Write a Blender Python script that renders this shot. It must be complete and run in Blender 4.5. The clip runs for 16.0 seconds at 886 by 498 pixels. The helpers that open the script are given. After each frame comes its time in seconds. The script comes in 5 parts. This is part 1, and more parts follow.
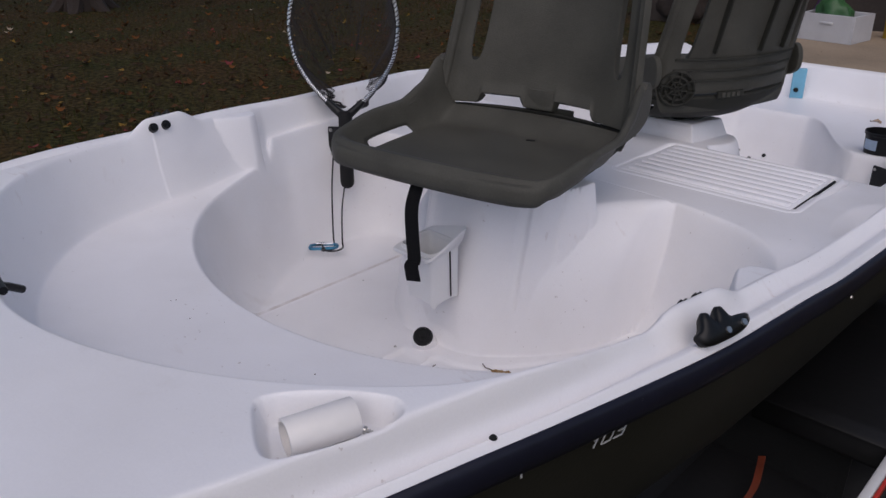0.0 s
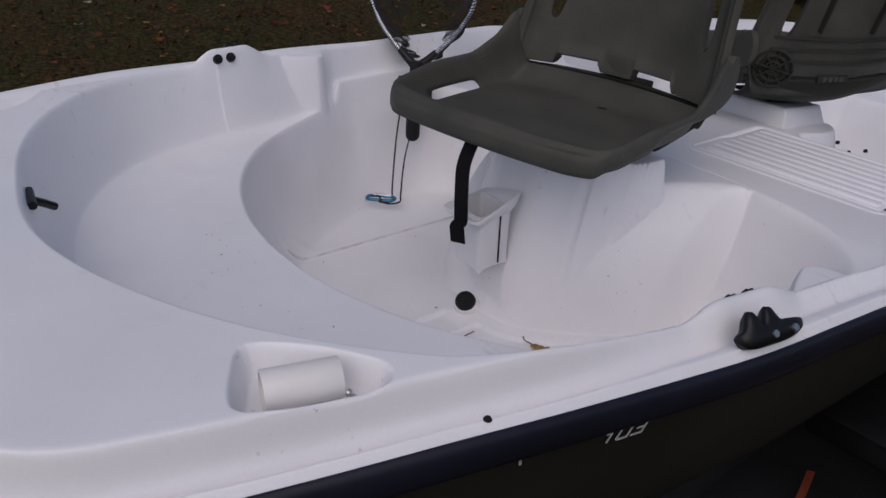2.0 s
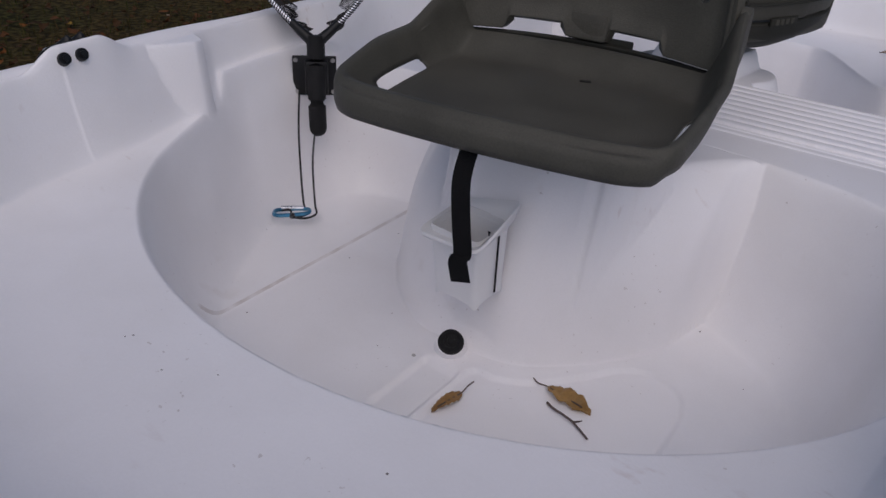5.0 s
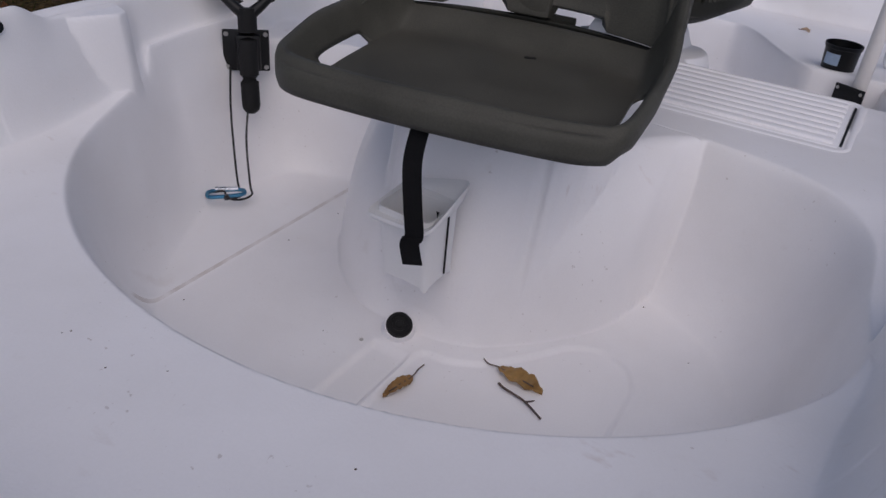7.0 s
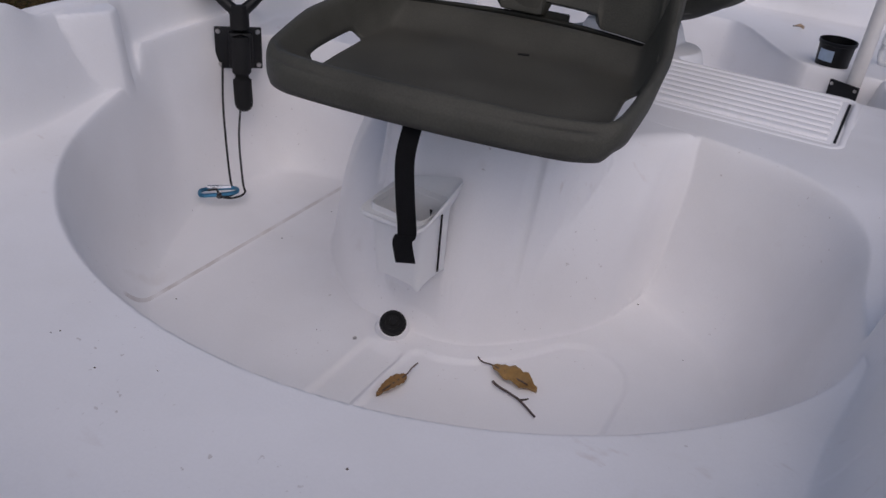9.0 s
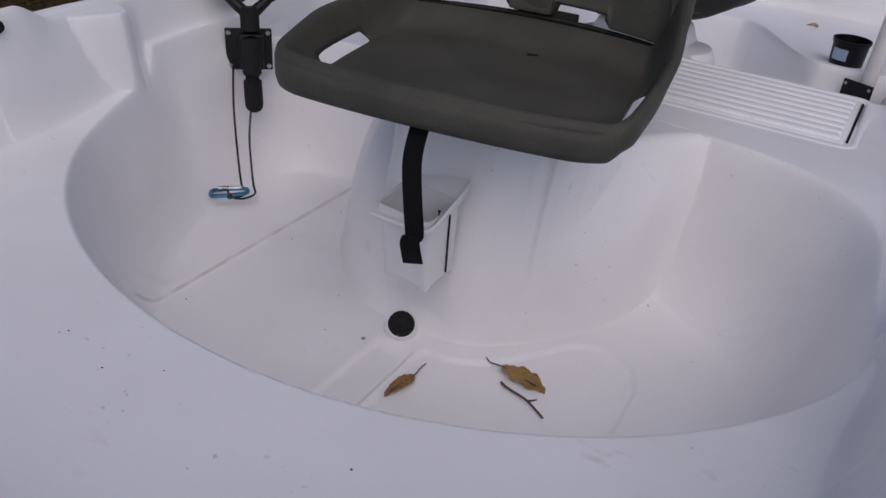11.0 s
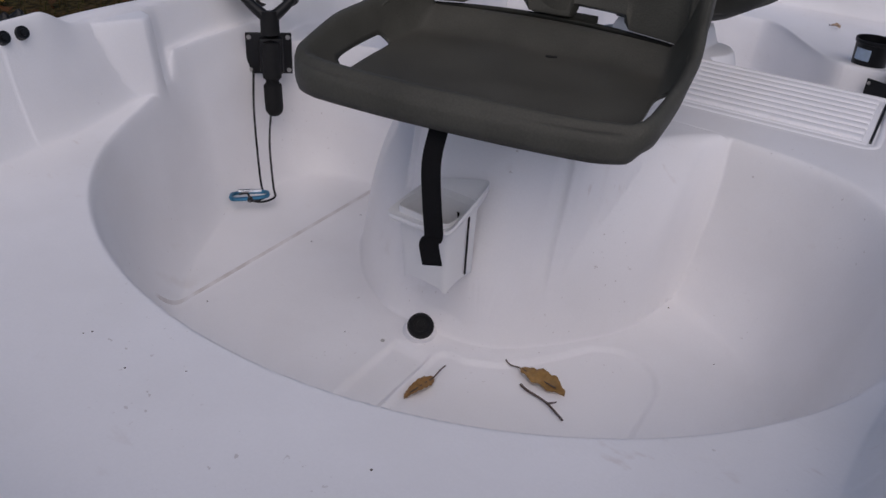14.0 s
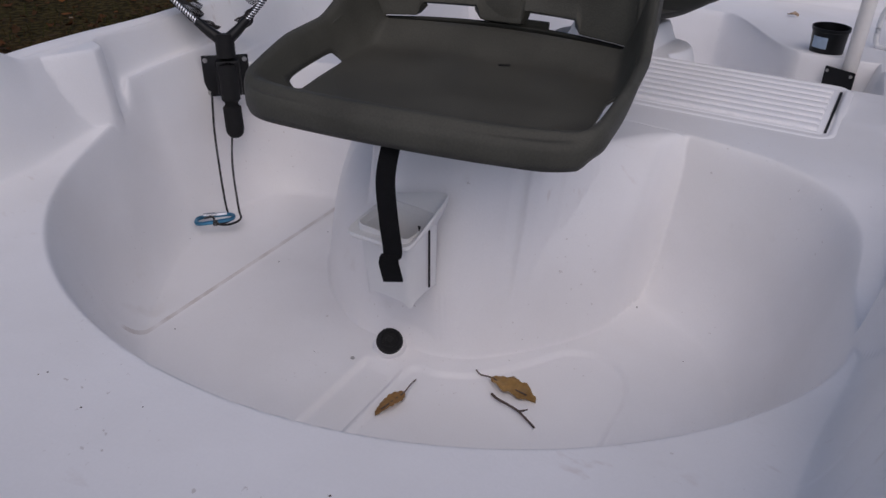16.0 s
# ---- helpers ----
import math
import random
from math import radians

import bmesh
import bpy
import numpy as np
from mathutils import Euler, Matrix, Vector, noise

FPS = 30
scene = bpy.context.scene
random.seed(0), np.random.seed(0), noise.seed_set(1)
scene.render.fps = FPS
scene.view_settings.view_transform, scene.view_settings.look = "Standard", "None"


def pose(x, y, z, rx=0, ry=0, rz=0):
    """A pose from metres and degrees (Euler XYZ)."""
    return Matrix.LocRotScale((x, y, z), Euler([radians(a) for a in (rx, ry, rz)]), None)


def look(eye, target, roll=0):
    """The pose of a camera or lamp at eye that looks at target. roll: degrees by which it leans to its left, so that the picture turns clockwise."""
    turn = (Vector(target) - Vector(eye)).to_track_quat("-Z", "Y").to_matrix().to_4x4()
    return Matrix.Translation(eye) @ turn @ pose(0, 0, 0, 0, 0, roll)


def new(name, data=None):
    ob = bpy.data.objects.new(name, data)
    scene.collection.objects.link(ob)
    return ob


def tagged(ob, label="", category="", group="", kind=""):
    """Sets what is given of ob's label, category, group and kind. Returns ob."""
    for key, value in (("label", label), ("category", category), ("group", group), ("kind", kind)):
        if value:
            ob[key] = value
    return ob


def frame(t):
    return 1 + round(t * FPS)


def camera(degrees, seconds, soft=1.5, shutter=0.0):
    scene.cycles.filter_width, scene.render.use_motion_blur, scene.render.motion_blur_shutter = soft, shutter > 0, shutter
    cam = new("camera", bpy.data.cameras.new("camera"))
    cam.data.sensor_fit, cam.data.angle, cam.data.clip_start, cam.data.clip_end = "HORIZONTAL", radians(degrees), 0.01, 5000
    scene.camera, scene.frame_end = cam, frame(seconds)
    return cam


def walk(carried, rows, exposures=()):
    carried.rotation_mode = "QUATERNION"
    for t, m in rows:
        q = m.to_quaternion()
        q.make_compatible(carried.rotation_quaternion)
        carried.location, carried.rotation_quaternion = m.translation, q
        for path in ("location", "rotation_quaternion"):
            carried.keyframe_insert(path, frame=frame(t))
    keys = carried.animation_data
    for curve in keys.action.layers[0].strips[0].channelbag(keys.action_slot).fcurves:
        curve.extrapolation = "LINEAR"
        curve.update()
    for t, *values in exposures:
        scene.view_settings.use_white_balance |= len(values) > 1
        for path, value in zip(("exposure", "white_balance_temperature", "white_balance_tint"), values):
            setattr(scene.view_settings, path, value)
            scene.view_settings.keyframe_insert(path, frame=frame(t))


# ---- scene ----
cam = camera(58.0, 16.0)
METRES, EYE, TILT, LEAN, TURN = 0.75, 1.30, -24.0, 0.0, 43.3
ROWS = [
    (0.0, 0.0, 0.0, 0.0, 0.0, 0.0, -0.0),
    (0.5, -0.0362, -0.0043, -0.0096, 4.7, -2.79, -2.19),
    (1.0, 0.0014, 0.0025, -0.0059, 2.9, -3.81, -2.71),
    (1.5, 0.0698, 0.0219, -0.0053, 3.99, -0.69, -5.22),
    (2.0, 0.0681, 0.0753, 0.0006, 5.97, -3.01, -6.13),
    (2.5, -0.1182, 0.2174, 0.0396, -0.41, -4.24, -4.12),
    (3.0, -0.2065, 0.2828, 0.0462, -4.47, -5.1, 0.37),
    (3.5, -0.1696, 0.3064, 0.057, -4.55, -5.56, 0.58),
    (4.0, -0.112, 0.3486, 0.0702, -2.03, -4.28, -1.18),
    (4.5, -0.1545, 0.4273, 0.0893, -1.31, -4.16, -1.05),
    (5.0, -0.2425, 0.4832, 0.1049, -7.41, -5.76, 0.35),
    (7.5, -0.2778, 0.522, 0.1117, -13.13, -7.66, 0.66),
    (8.0, -0.274, 0.5254, 0.1114, -13.32, -7.63, 0.57),
    (8.5, -0.2744, 0.5254, 0.1112, -13.41, -7.7, 0.82),
    (11.0, -0.2646, 0.5235, 0.1115, -12.33, -7.71, 1.0),
    (11.5, -0.2679, 0.5234, 0.1115, -11.63, -7.48, 0.44),
    (12.0, -0.2677, 0.5271, 0.1099, -11.26, -7.39, 0.43),
    (12.5, -0.2667, 0.5277, 0.1093, -10.88, -7.45, 0.68),
    (13.0, -0.2665, 0.5249, 0.109, -10.97, -7.45, 1.06),
    (13.5, -0.2666, 0.5223, 0.1092, -11.12, -7.51, 1.16),
    (14.0, -0.2657, 0.5222, 0.1088, -11.01, -7.41, 1.26),
    (14.5, -0.2663, 0.5235, 0.1086, -10.86, -7.33, 1.15),
    (15.0, -0.2678, 0.5235, 0.1083, -10.73, -7.35, 0.99),
    (15.5, -0.2662, 0.522, 0.1083, -10.87, -7.4, 1.56),
    (16.0, -0.2262, 0.5141, 0.1223, -12.41, -7.18, 4.51),
]
QUICK = [(2.3, look((0.738, 0.071, 1.274), (-0.518, 1.305, 0.325), 5.1)), (2.7, look((0.611, 0.056, 1.256), (-0.529, 1.397, 0.305), 2.7))]
walk(cam, sorted([(t, pose(0.837, 0.0, EYE, TILT, LEAN, TURN) @ pose(METRES * x, METRES * y, METRES * z, 90 + pitch, roll, yaw)) for t, x, y, z, yaw, pitch, roll in ROWS] + QUICK, key=lambda row: row[0]),
     exposures=[(0.0, -0.20, 6500, 17), (0.5, -0.40, 6500, 17), (2.4, -0.38, 6500, 17), (16.0, -0.37, 6500, 17)])

# ---- world, sun, exposure ----
world = bpy.data.worlds.new("world")
scene.world = world
world.use_nodes = True
wn = world.node_tree.nodes
sky = wn.new("ShaderNodeTexSky")
sky.sky_type = "NISHITA"
sky.sun_disc = False
sky.sun_elevation = radians(52)
sky.sun_rotation = radians(140)
sky.air_density, sky.dust_density, sky.ozone_density = 1.0, 2.0, 1.0
world.node_tree.links.new(sky.outputs[0], wn["Background"].inputs[0])
wn["Background"].inputs[1].default_value = 0.095
sun = new("sun", bpy.data.lights.new("sun", "SUN"))
sun.data.energy, sun.data.angle, sun.data.color = 1.20, radians(75), (1.0, 0.96, 0.92)
sun.matrix_world = look((1.98, -1.56, 4.64), (0, 0.8, 0.7))


# ---- materials ----
def material(name, colour, rough=0.5, metal=0.0, vary=0.12, scale=6.0, fine=90.0, bump=0.15, spots=0.0, spot_colour=(0.2, 0.15, 0.1), coords="Object", spec=0.5, spot_scale=38, spot_low=0.40):
    """Principled surface with broad stains, fine grain, relief and, if asked for, scattered specks of dirt."""
    m = bpy.data.materials.new(name)
    m.use_nodes = True
    n, l = m.node_tree.nodes, m.node_tree.links
    b = n["Principled BSDF"]
    b.inputs["Metallic"].default_value = metal
    b.inputs["Specular IOR Level"].default_value = spec
    tc = n.new("ShaderNodeTexCoord")
    big, small = n.new("ShaderNodeTexNoise"), n.new("ShaderNodeTexNoise")
    big.inputs["Scale"].default_value, small.inputs["Scale"].default_value = scale, fine
    big.inputs["Detail"].default_value, small.inputs["Detail"].default_value = 5, 3
    for t in (big, small):
        l.new(tc.outputs[coords], t.inputs["Vector"])
    ramp = n.new("ShaderNodeMapRange")
    ramp.inputs["From Min"].default_value, ramp.inputs["From Max"].default_value = 0.3, 0.7
    ramp.inputs["To Min"].default_value, ramp.inputs["To Max"].default_value = 1 - vary, 1 + vary
    l.new(big.outputs["Fac"], ramp.inputs["Value"])
    grain = n.new("ShaderNodeMapRange")
    grain.inputs["From Min"].default_value, grain.inputs["From Max"].default_value = 0.3, 0.7
    grain.inputs["To Min"].default_value, grain.inputs["To Max"].default_value = 1 - vary * 0.5, 1 + vary * 0.5
    l.new(small.outputs["Fac"], grain.inputs["Value"])
    mul = n.new("ShaderNodeMath")
    mul.operation = "MULTIPLY"
    l.new(ramp.outputs[0], mul.inputs[0])
    l.new(grain.outputs[0], mul.inputs[1])
    tint = n.new("ShaderNodeVectorMath")
    tint.operation = "SCALE"
    tint.inputs[0].default_value = colour[:3]
    l.new(mul.outputs[0], tint.inputs["Scale"])
    out = tint.outputs[0]
    if spots:
        sp = n.new("ShaderNodeTexNoise")
        sp.inputs["Scale"].default_value, sp.inputs["Detail"].default_value = spot_scale, 6
        l.new(tc.outputs[coords], sp.inputs["Vector"])
        patch = n.new("ShaderNodeTexNoise")
        patch.inputs["Scale"].default_value = 7
        l.new(tc.outputs[coords], patch.inputs["Vector"])
        both = n.new("ShaderNodeMath")
        both.operation = "MULTIPLY"
        l.new(sp.outputs["Fac"], both.inputs[0])
        l.new(patch.outputs["Fac"], both.inputs[1])
        cut = n.new("ShaderNodeMapRange")
        cut.inputs["From Min"].default_value, cut.inputs["From Max"].default_value = spot_low, spot_low + 0.12
        cut.inputs["To Min"].default_value, cut.inputs["To Max"].default_value = 0, spots
        l.new(both.outputs[0], cut.inputs["Value"])
        mix = n.new("ShaderNodeMix")
        mix.data_type = "RGBA"
        l.new(cut.outputs[0], mix.inputs["Factor"])
        l.new(out, mix.inputs["A"])
        mix.inputs["B"].default_value = (*spot_colour, 1)
        out = mix.outputs["Result"]
    l.new(out, b.inputs["Base Color"])
    rr = n.new("ShaderNodeMapRange")
    rr.inputs["To Min"].default_value, rr.inputs["To Max"].default_value = max(0.03, rough - 0.1), min(1, rough + 0.1)
    l.new(big.outputs["Fac"], rr.inputs["Value"])
    l.new(rr.outputs[0], b.inputs["Roughness"])
    if bump:
        bp = n.new("ShaderNodeBump")
        bp.inputs["Strength"].default_value, bp.inputs["Distance"].default_value = bump, 0.002
        l.new(small.outputs["Fac"], bp.inputs["Height"])
        l.new(bp.outputs[0], b.inputs["Normal"])
    return m


WHITE = material("white_moulded_plastic", (0.88, 0.87, 0.88), 0.36, vary=0.025, scale=5, fine=420, bump=0.10, spots=0.16, spot_colour=(0.50, 0.42, 0.34), spot_scale=26, spot_low=0.40)


def deck_material():
    """The white deck with a dirty floor seam, faint brown scuffs and broad grime."""
    m = WHITE.copy()
    m.name = "white_deck_with_scuffs"
    n, l = m.node_tree.nodes, m.node_tree.links
    b = n["Principled BSDF"]
    clean = b.inputs["Base Color"].links[0].from_socket
    tc = n.new("ShaderNodeTexCoord")

    def noise_of(scale, detail, stretch=(1, 1, 1), turn=0.0):
        mp, tx = n.new("ShaderNodeMapping"), n.new("ShaderNodeTexNoise")
        mp.inputs["Scale"].default_value = stretch
        mp.inputs["Rotation"].default_value = (0, 0, radians(turn))
        tx.inputs["Scale"].default_value, tx.inputs["Detail"].default_value = scale, detail
        l.new(tc.outputs["Object"], mp.inputs["Vector"])
        l.new(mp.outputs[0], tx.inputs["Vector"])
        return tx.outputs["Fac"]

    def ranged(value, low, high, a, c):
        r = n.new("ShaderNodeMapRange")
        for key, v in (("From Min", low), ("From Max", high), ("To Min", a), ("To Max", c)):
            r.inputs[key].default_value = v
        l.new(value, r.inputs["Value"])
        return r.outputs[0]

    def times(p, q):
        x = n.new("ShaderNodeMath")
        x.operation = "MULTIPLY"
        l.new(p, x.inputs[0])
        l.new(q, x.inputs[1])
        return x.outputs[0]

    def over(colour, amount, base):
        mx = n.new("ShaderNodeMix")
        mx.data_type = "RGBA"
        l.new(amount, mx.inputs["Factor"])
        l.new(base, mx.inputs["A"])
        mx.inputs["B"].default_value = (*colour, 1)
        return mx.outputs["Result"]

    axes = n.new("ShaderNodeSeparateXYZ")
    l.new(tc.outputs["Object"], axes.inputs[0])
    away = n.new("ShaderNodeMath")
    away.operation = "COMPARE"
    l.new(axes.outputs["X"], away.inputs[0])
    away.inputs[1].default_value, away.inputs[2].default_value = -0.341, 0.0020
    seam = times(times(away.outputs[0], ranged(axes.outputs["Z"], 0.590, 0.600, 1, 0)), ranged(noise_of(30, 4), 0.35, 0.62, 0.10, 0.42))
    out = over((0.34, 0.26, 0.20), seam, clean)
    scuff = times(ranged(noise_of(30, 6, (1, 2.4, 1), 35), 0.62, 0.74, 0, 1), ranged(noise_of(4.5, 2), 0.54, 0.66, 0, 0.30))
    scuff = times(scuff, ranged(axes.outputs["Z"], 0.74, 0.77, 0, 1))
    out = over((0.40, 0.26, 0.19), scuff, out)
    fleck = times(ranged(noise_of(150, 2), 0.70, 0.76, 0, 1), ranged(noise_of(6, 2, (1, 1, 1), 70), 0.52, 0.62, 0, 0.35))
    out = over((0.22, 0.15, 0.11), fleck, out)
    out = over((0.70, 0.68, 0.66), ranged(noise_of(3.2, 6), 0.48, 0.72, 0, 0.40), out)
    l.new(out, b.inputs["Base Color"])
    return m


DECK = deck_material()
WHITE_CLEAN = material("white_bucket_plastic", (0.80, 0.80, 0.80), 0.38, vary=0.02, fine=300, bump=0.05)
PVC = material("pvc", (0.82, 0.79, 0.76), 0.35, vary=0.03, scale=20, bump=0.03, spots=0.2)
NAVY = material("navy_rub_rail_vinyl", (0.009, 0.0095, 0.019), 0.42, spec=0.35, vary=0.2, scale=9, bump=0.1, spots=0.15, spot_colour=(0.08, 0.08, 0.09))
HULL = material("dark_olive_hull", (0.022, 0.0205, 0.0155), 0.55, spec=0.25, vary=0.15, scale=5, fine=200, bump=0.12, spots=0.2, spot_colour=(0.06, 0.055, 0.045))
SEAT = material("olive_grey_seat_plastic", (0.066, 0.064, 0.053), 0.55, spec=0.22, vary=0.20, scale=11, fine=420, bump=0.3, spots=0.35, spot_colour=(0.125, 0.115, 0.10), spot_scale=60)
# same seat plastic, darkened to carry the shade on ribs and underside
SEAT_SHADED = material("shaded_seat_plastic", (0.028, 0.028, 0.023), 0.6, spec=0.2, vary=0.15, fine=300, bump=0.2)
BLACK = material("black_plastic", (0.006, 0.006, 0.0065), 0.42, vary=0.2, scale=20, fine=250, bump=0.1, spec=0.35)
RUBBER = material("black_rubber", (0.008, 0.008, 0.0085), 0.7, vary=0.25, scale=14, fine=180, bump=0.3, spec=0.3)
WEB = material("black_webbing", (0.005, 0.005, 0.006), 0.85, spec=0.2, vary=0.3, scale=60, fine=900, bump=0.8)
STEEL = material("zinc_screw", (0.55, 0.53, 0.50), 0.32, metal=1.0, vary=0.15, scale=60, bump=0.05)
ALU = material("bright_aluminium", (0.78, 0.78, 0.80), 0.28, metal=1.0, vary=0.15, scale=50, bump=0.05)
BLUE_ALU = material("blue_anodised_aluminium", (0.06, 0.22, 0.36), 0.3, metal=0.75, vary=0.15, scale=60, bump=0.03)
CORD = material("black_braided_cord", (0.010, 0.010, 0.011), 0.8, vary=0.5, scale=260, fine=700, bump=0.6, spots=0.9, spot_colour=(0.35, 0.35, 0.36), spot_scale=420, spot_low=0.26)
NETTING = material("black_netting", (0.022, 0.019, 0.02), 0.7, vary=0.2, bump=0)
TRAILER = material("black_painted_steel", (0.009, 0.009, 0.010), 0.7, spec=0.3, vary=0.25, scale=8, bump=0.15, spots=0.25, spot_colour=(0.05, 0.035, 0.025))
ORANGE = material("orange_webbing", (0.15, 0.024, 0.006), 0.7, vary=0.2, scale=40, fine=500, bump=0.5)
BLUE = material("light_blue_plastic", (0.16, 0.42, 0.58), 0.45, vary=0.06, scale=14, bump=0.05)
LABEL = material("pale_paper_label", (0.35, 0.45, 0.58), 0.5, vary=0.1, scale=60, bump=0)
LETTER = material("silver_lettering", (0.62, 0.62, 0.62), 0.4, vary=0.05, bump=0)
RED = material("red_reflector", (0.45, 0.03, 0.02), 0.3, vary=0.1, bump=0)
TWIG = material("grey_brown_bark", (0.10, 0.07, 0.06), 0.8, vary=0.3, scale=80, fine=400, bump=0.6)
CONCRETE = material("tan_concrete", (0.30, 0.23, 0.16), 0.85, vary=0.18, scale=1.5, fine=60, bump=0.4, spots=0.4, spot_colour=(0.10, 0.08, 0.06))
CRATE = material("white_painted_crate", (0.5, 0.5, 0.52), 0.5, vary=0.06, scale=6, bump=0.1, spots=0.3)
DARKWALL = material("dark_board_wall", (0.035, 0.026, 0.022), 0.8, vary=0.3, scale=3, fine=40, bump=0.3)
GREEN = material("dull_green_plastic", (0.03, 0.10, 0.03), 0.5, vary=0.2, scale=10, bump=0.1)
PURPLE = material("purple_cloth", (0.10, 0.03, 0.12), 0.8, vary=0.2, scale=10, bump=0.2)
YELLOW = material("yellow_plastic", (0.42, 0.28, 0.03), 0.5, vary=0.2, scale=10, bump=0.1)
BARK = material("tree_bark", (0.026, 0.018, 0.014), 0.9, vary=0.35, scale=9, fine=50, bump=0.9)


def leaf_material(name, colours, scale=160, dots=True):
    m = material(name, colours, 0.6, vary=0.25, scale=45, fine=scale, bump=0.3, spots=0.8 if dots else 0, spot_colour=(0.07, 0.03, 0.015))
    return m


LEAF = leaf_material("tan_dry_leaf", (0.30, 0.17, 0.05))
LEAF_B = leaf_material("brown_dry_leaf", (0.26, 0.14, 0.045))
LEAF_PALE = leaf_material("pale_curled_leaf", (0.42, 0.30, 0.20))


def ground_material():
    m = bpy.data.materials.new("autumn_lawn")
    m.use_nodes = True
    n, l = m.node_tree.nodes, m.node_tree.links
    b = n["Principled BSDF"]
    b.inputs["Roughness"].default_value = 0.95
    b.inputs["Specular IOR Level"].default_value = 0.1
    tc = n.new("ShaderNodeTexCoord")
    a, c = n.new("ShaderNodeTexNoise"), n.new("ShaderNodeTexNoise")
    a.inputs["Scale"].default_value, a.inputs["Detail"].default_value = 1.3, 6
    c.inputs["Scale"].default_value, c.inputs["Detail"].default_value = 26, 8
    l.new(tc.outputs["Object"], a.inputs["Vector"])
    l.new(tc.outputs["Object"], c.inputs["Vector"])
    r1, r2 = n.new("ShaderNodeValToRGB"), n.new("ShaderNodeValToRGB")
    r1.color_ramp.elements[0].position, r1.color_ramp.elements[0].color = 0.35, (0.038, 0.038, 0.011, 1)
    r1.color_ramp.elements[1].position, r1.color_ramp.elements[1].color = 0.65, (0.064, 0.038, 0.015, 1)
    r2.color_ramp.elements[0].position, r2.color_ramp.elements[0].color = 0.40, (0.35, 0.35, 0.35, 1)
    r2.color_ramp.elements[1].position, r2.color_ramp.elements[1].color = 0.62, (1.3, 1.3, 1.3, 1)
    l.new(a.outputs["Fac"], r1.inputs[0])
    l.new(c.outputs["Fac"], r2.inputs[0])
    mx = n.new("ShaderNodeVectorMath")
    mx.operation = "MULTIPLY"
    l.new(r1.outputs[0], mx.inputs[0])
    l.new(r2.outputs[0], mx.inputs[1])
    l.new(mx.outputs[0], b.inputs["Base Color"])
    bp = n.new("ShaderNodeBump")
    bp.inputs["Strength"].default_value, bp.inputs["Distance"].default_value = 0.8, 0.03
    l.new(c.outputs["Fac"], bp.inputs["Height"])
    l.new(bp.outputs[0], b.inputs["Normal"])
    return m


LAWN = ground_material()


def island_material(name, colours, rough=0.8):
    """A surface whose colour changes from one loose piece to the next."""
    m = bpy.data.materials.new(name)
    m.use_nodes = True
    n, l = m.node_tree.nodes, m.node_tree.links
    g, r = n.new("ShaderNodeNewGeometry"), n.new("ShaderNodeValToRGB")
    r.color_ramp.interpolation = "CONSTANT"
    while len(r.color_ramp.elements) < len(colours):
        r.color_ramp.elements.new(0.5)
    for k, (e, (p, c)) in enumerate(zip(r.color_ramp.elements, colours)):
        e.position, e.color = p, (*c, 1)
    l.new(g.outputs["Random Per Island"], r.inputs[0])
    l.new(r.outputs[0], n["Principled BSDF"].inputs["Base Color"])
    n["Principled BSDF"].inputs["Roughness"].default_value = rough
    n["Principled BSDF"].inputs["Specular IOR Level"].default_value = 0.12
    return m


FALLEN = island_material("fallen_leaves", [(0, (0.050, 0.026, 0.012)), (0.45, (0.085, 0.036, 0.015)), (0.70, (0.030, 0.018, 0.010)), (0.86, (0.15, 0.055, 0.016)), (0.94, (0.20, 0.12, 0.025)), (0.975, (0.18, 0.04, 0.04)), (0.992, (0.34, 0.27, 0.20))])
GRASS = island_material("grass_blades", [(0, (0.031, 0.036, 0.008)), (0.4, (0.046, 0.038, 0.012)), (0.75, (0.060, 0.038, 0.014)), (0.94, (0.09, 0.055, 0.022))])
CROWN = island_material("tree_leaves", [(0, (0.05, 0.07, 0.02)), (0.5, (0.09, 0.08, 0.025)), (0.8, (0.14, 0.07, 0.02))])


# ---- building helpers ----
def part(name, bm, mat, parent=None, label="", smooth=40, m=None):
    """Links a bmesh as one mesh object, under parent if there is one."""
    me = bpy.data.meshes.new(name)
    bmesh.ops.recalc_face_normals(bm, faces=bm.faces)
    bm.to_mesh(me)
    bm.free()
    me.materials.append(mat)
    if smooth:
        me.polygons.foreach_set("use_smooth", [True] * len(me.polygons))
        me.set_sharp_from_angle(angle=radians(smooth))
    ob = new(name, me)
    if parent:
        ob.parent = parent
    if m:
        ob.matrix_basis = m
    if label:
        ob["label"] = label
    return ob


def thing(name, m, label, category, group="", kind=""):
    ob = new(name)
    ob.matrix_basis = m
    ob.empty_display_size = 0.05
    return tagged(ob, label, category, group, kind)


def box(bm, size, m=Matrix(), bevel=0.0, segs=2):
    g = bmesh.ops.create_cube(bm, size=1, matrix=m @ Matrix.Diagonal((*size, 1)))
    if bevel:
        es = list({e for v in g["verts"] for e in v.link_edges})
        bmesh.ops.bevel(bm, geom=es, offset=bevel, segments=segs, affect="EDGES", profile=0.5)


def cyl(bm, r, h, m=Matrix(), r2=None, n=24, caps=True):
    """A cylinder or cone that stands on the pose m."""
    return bmesh.ops.create_cone(bm, cap_ends=caps, segments=n, radius1=r, radius2=r if r2 is None else r2, depth=h, matrix=m @ Matrix.Translation((0, 0, h / 2)))


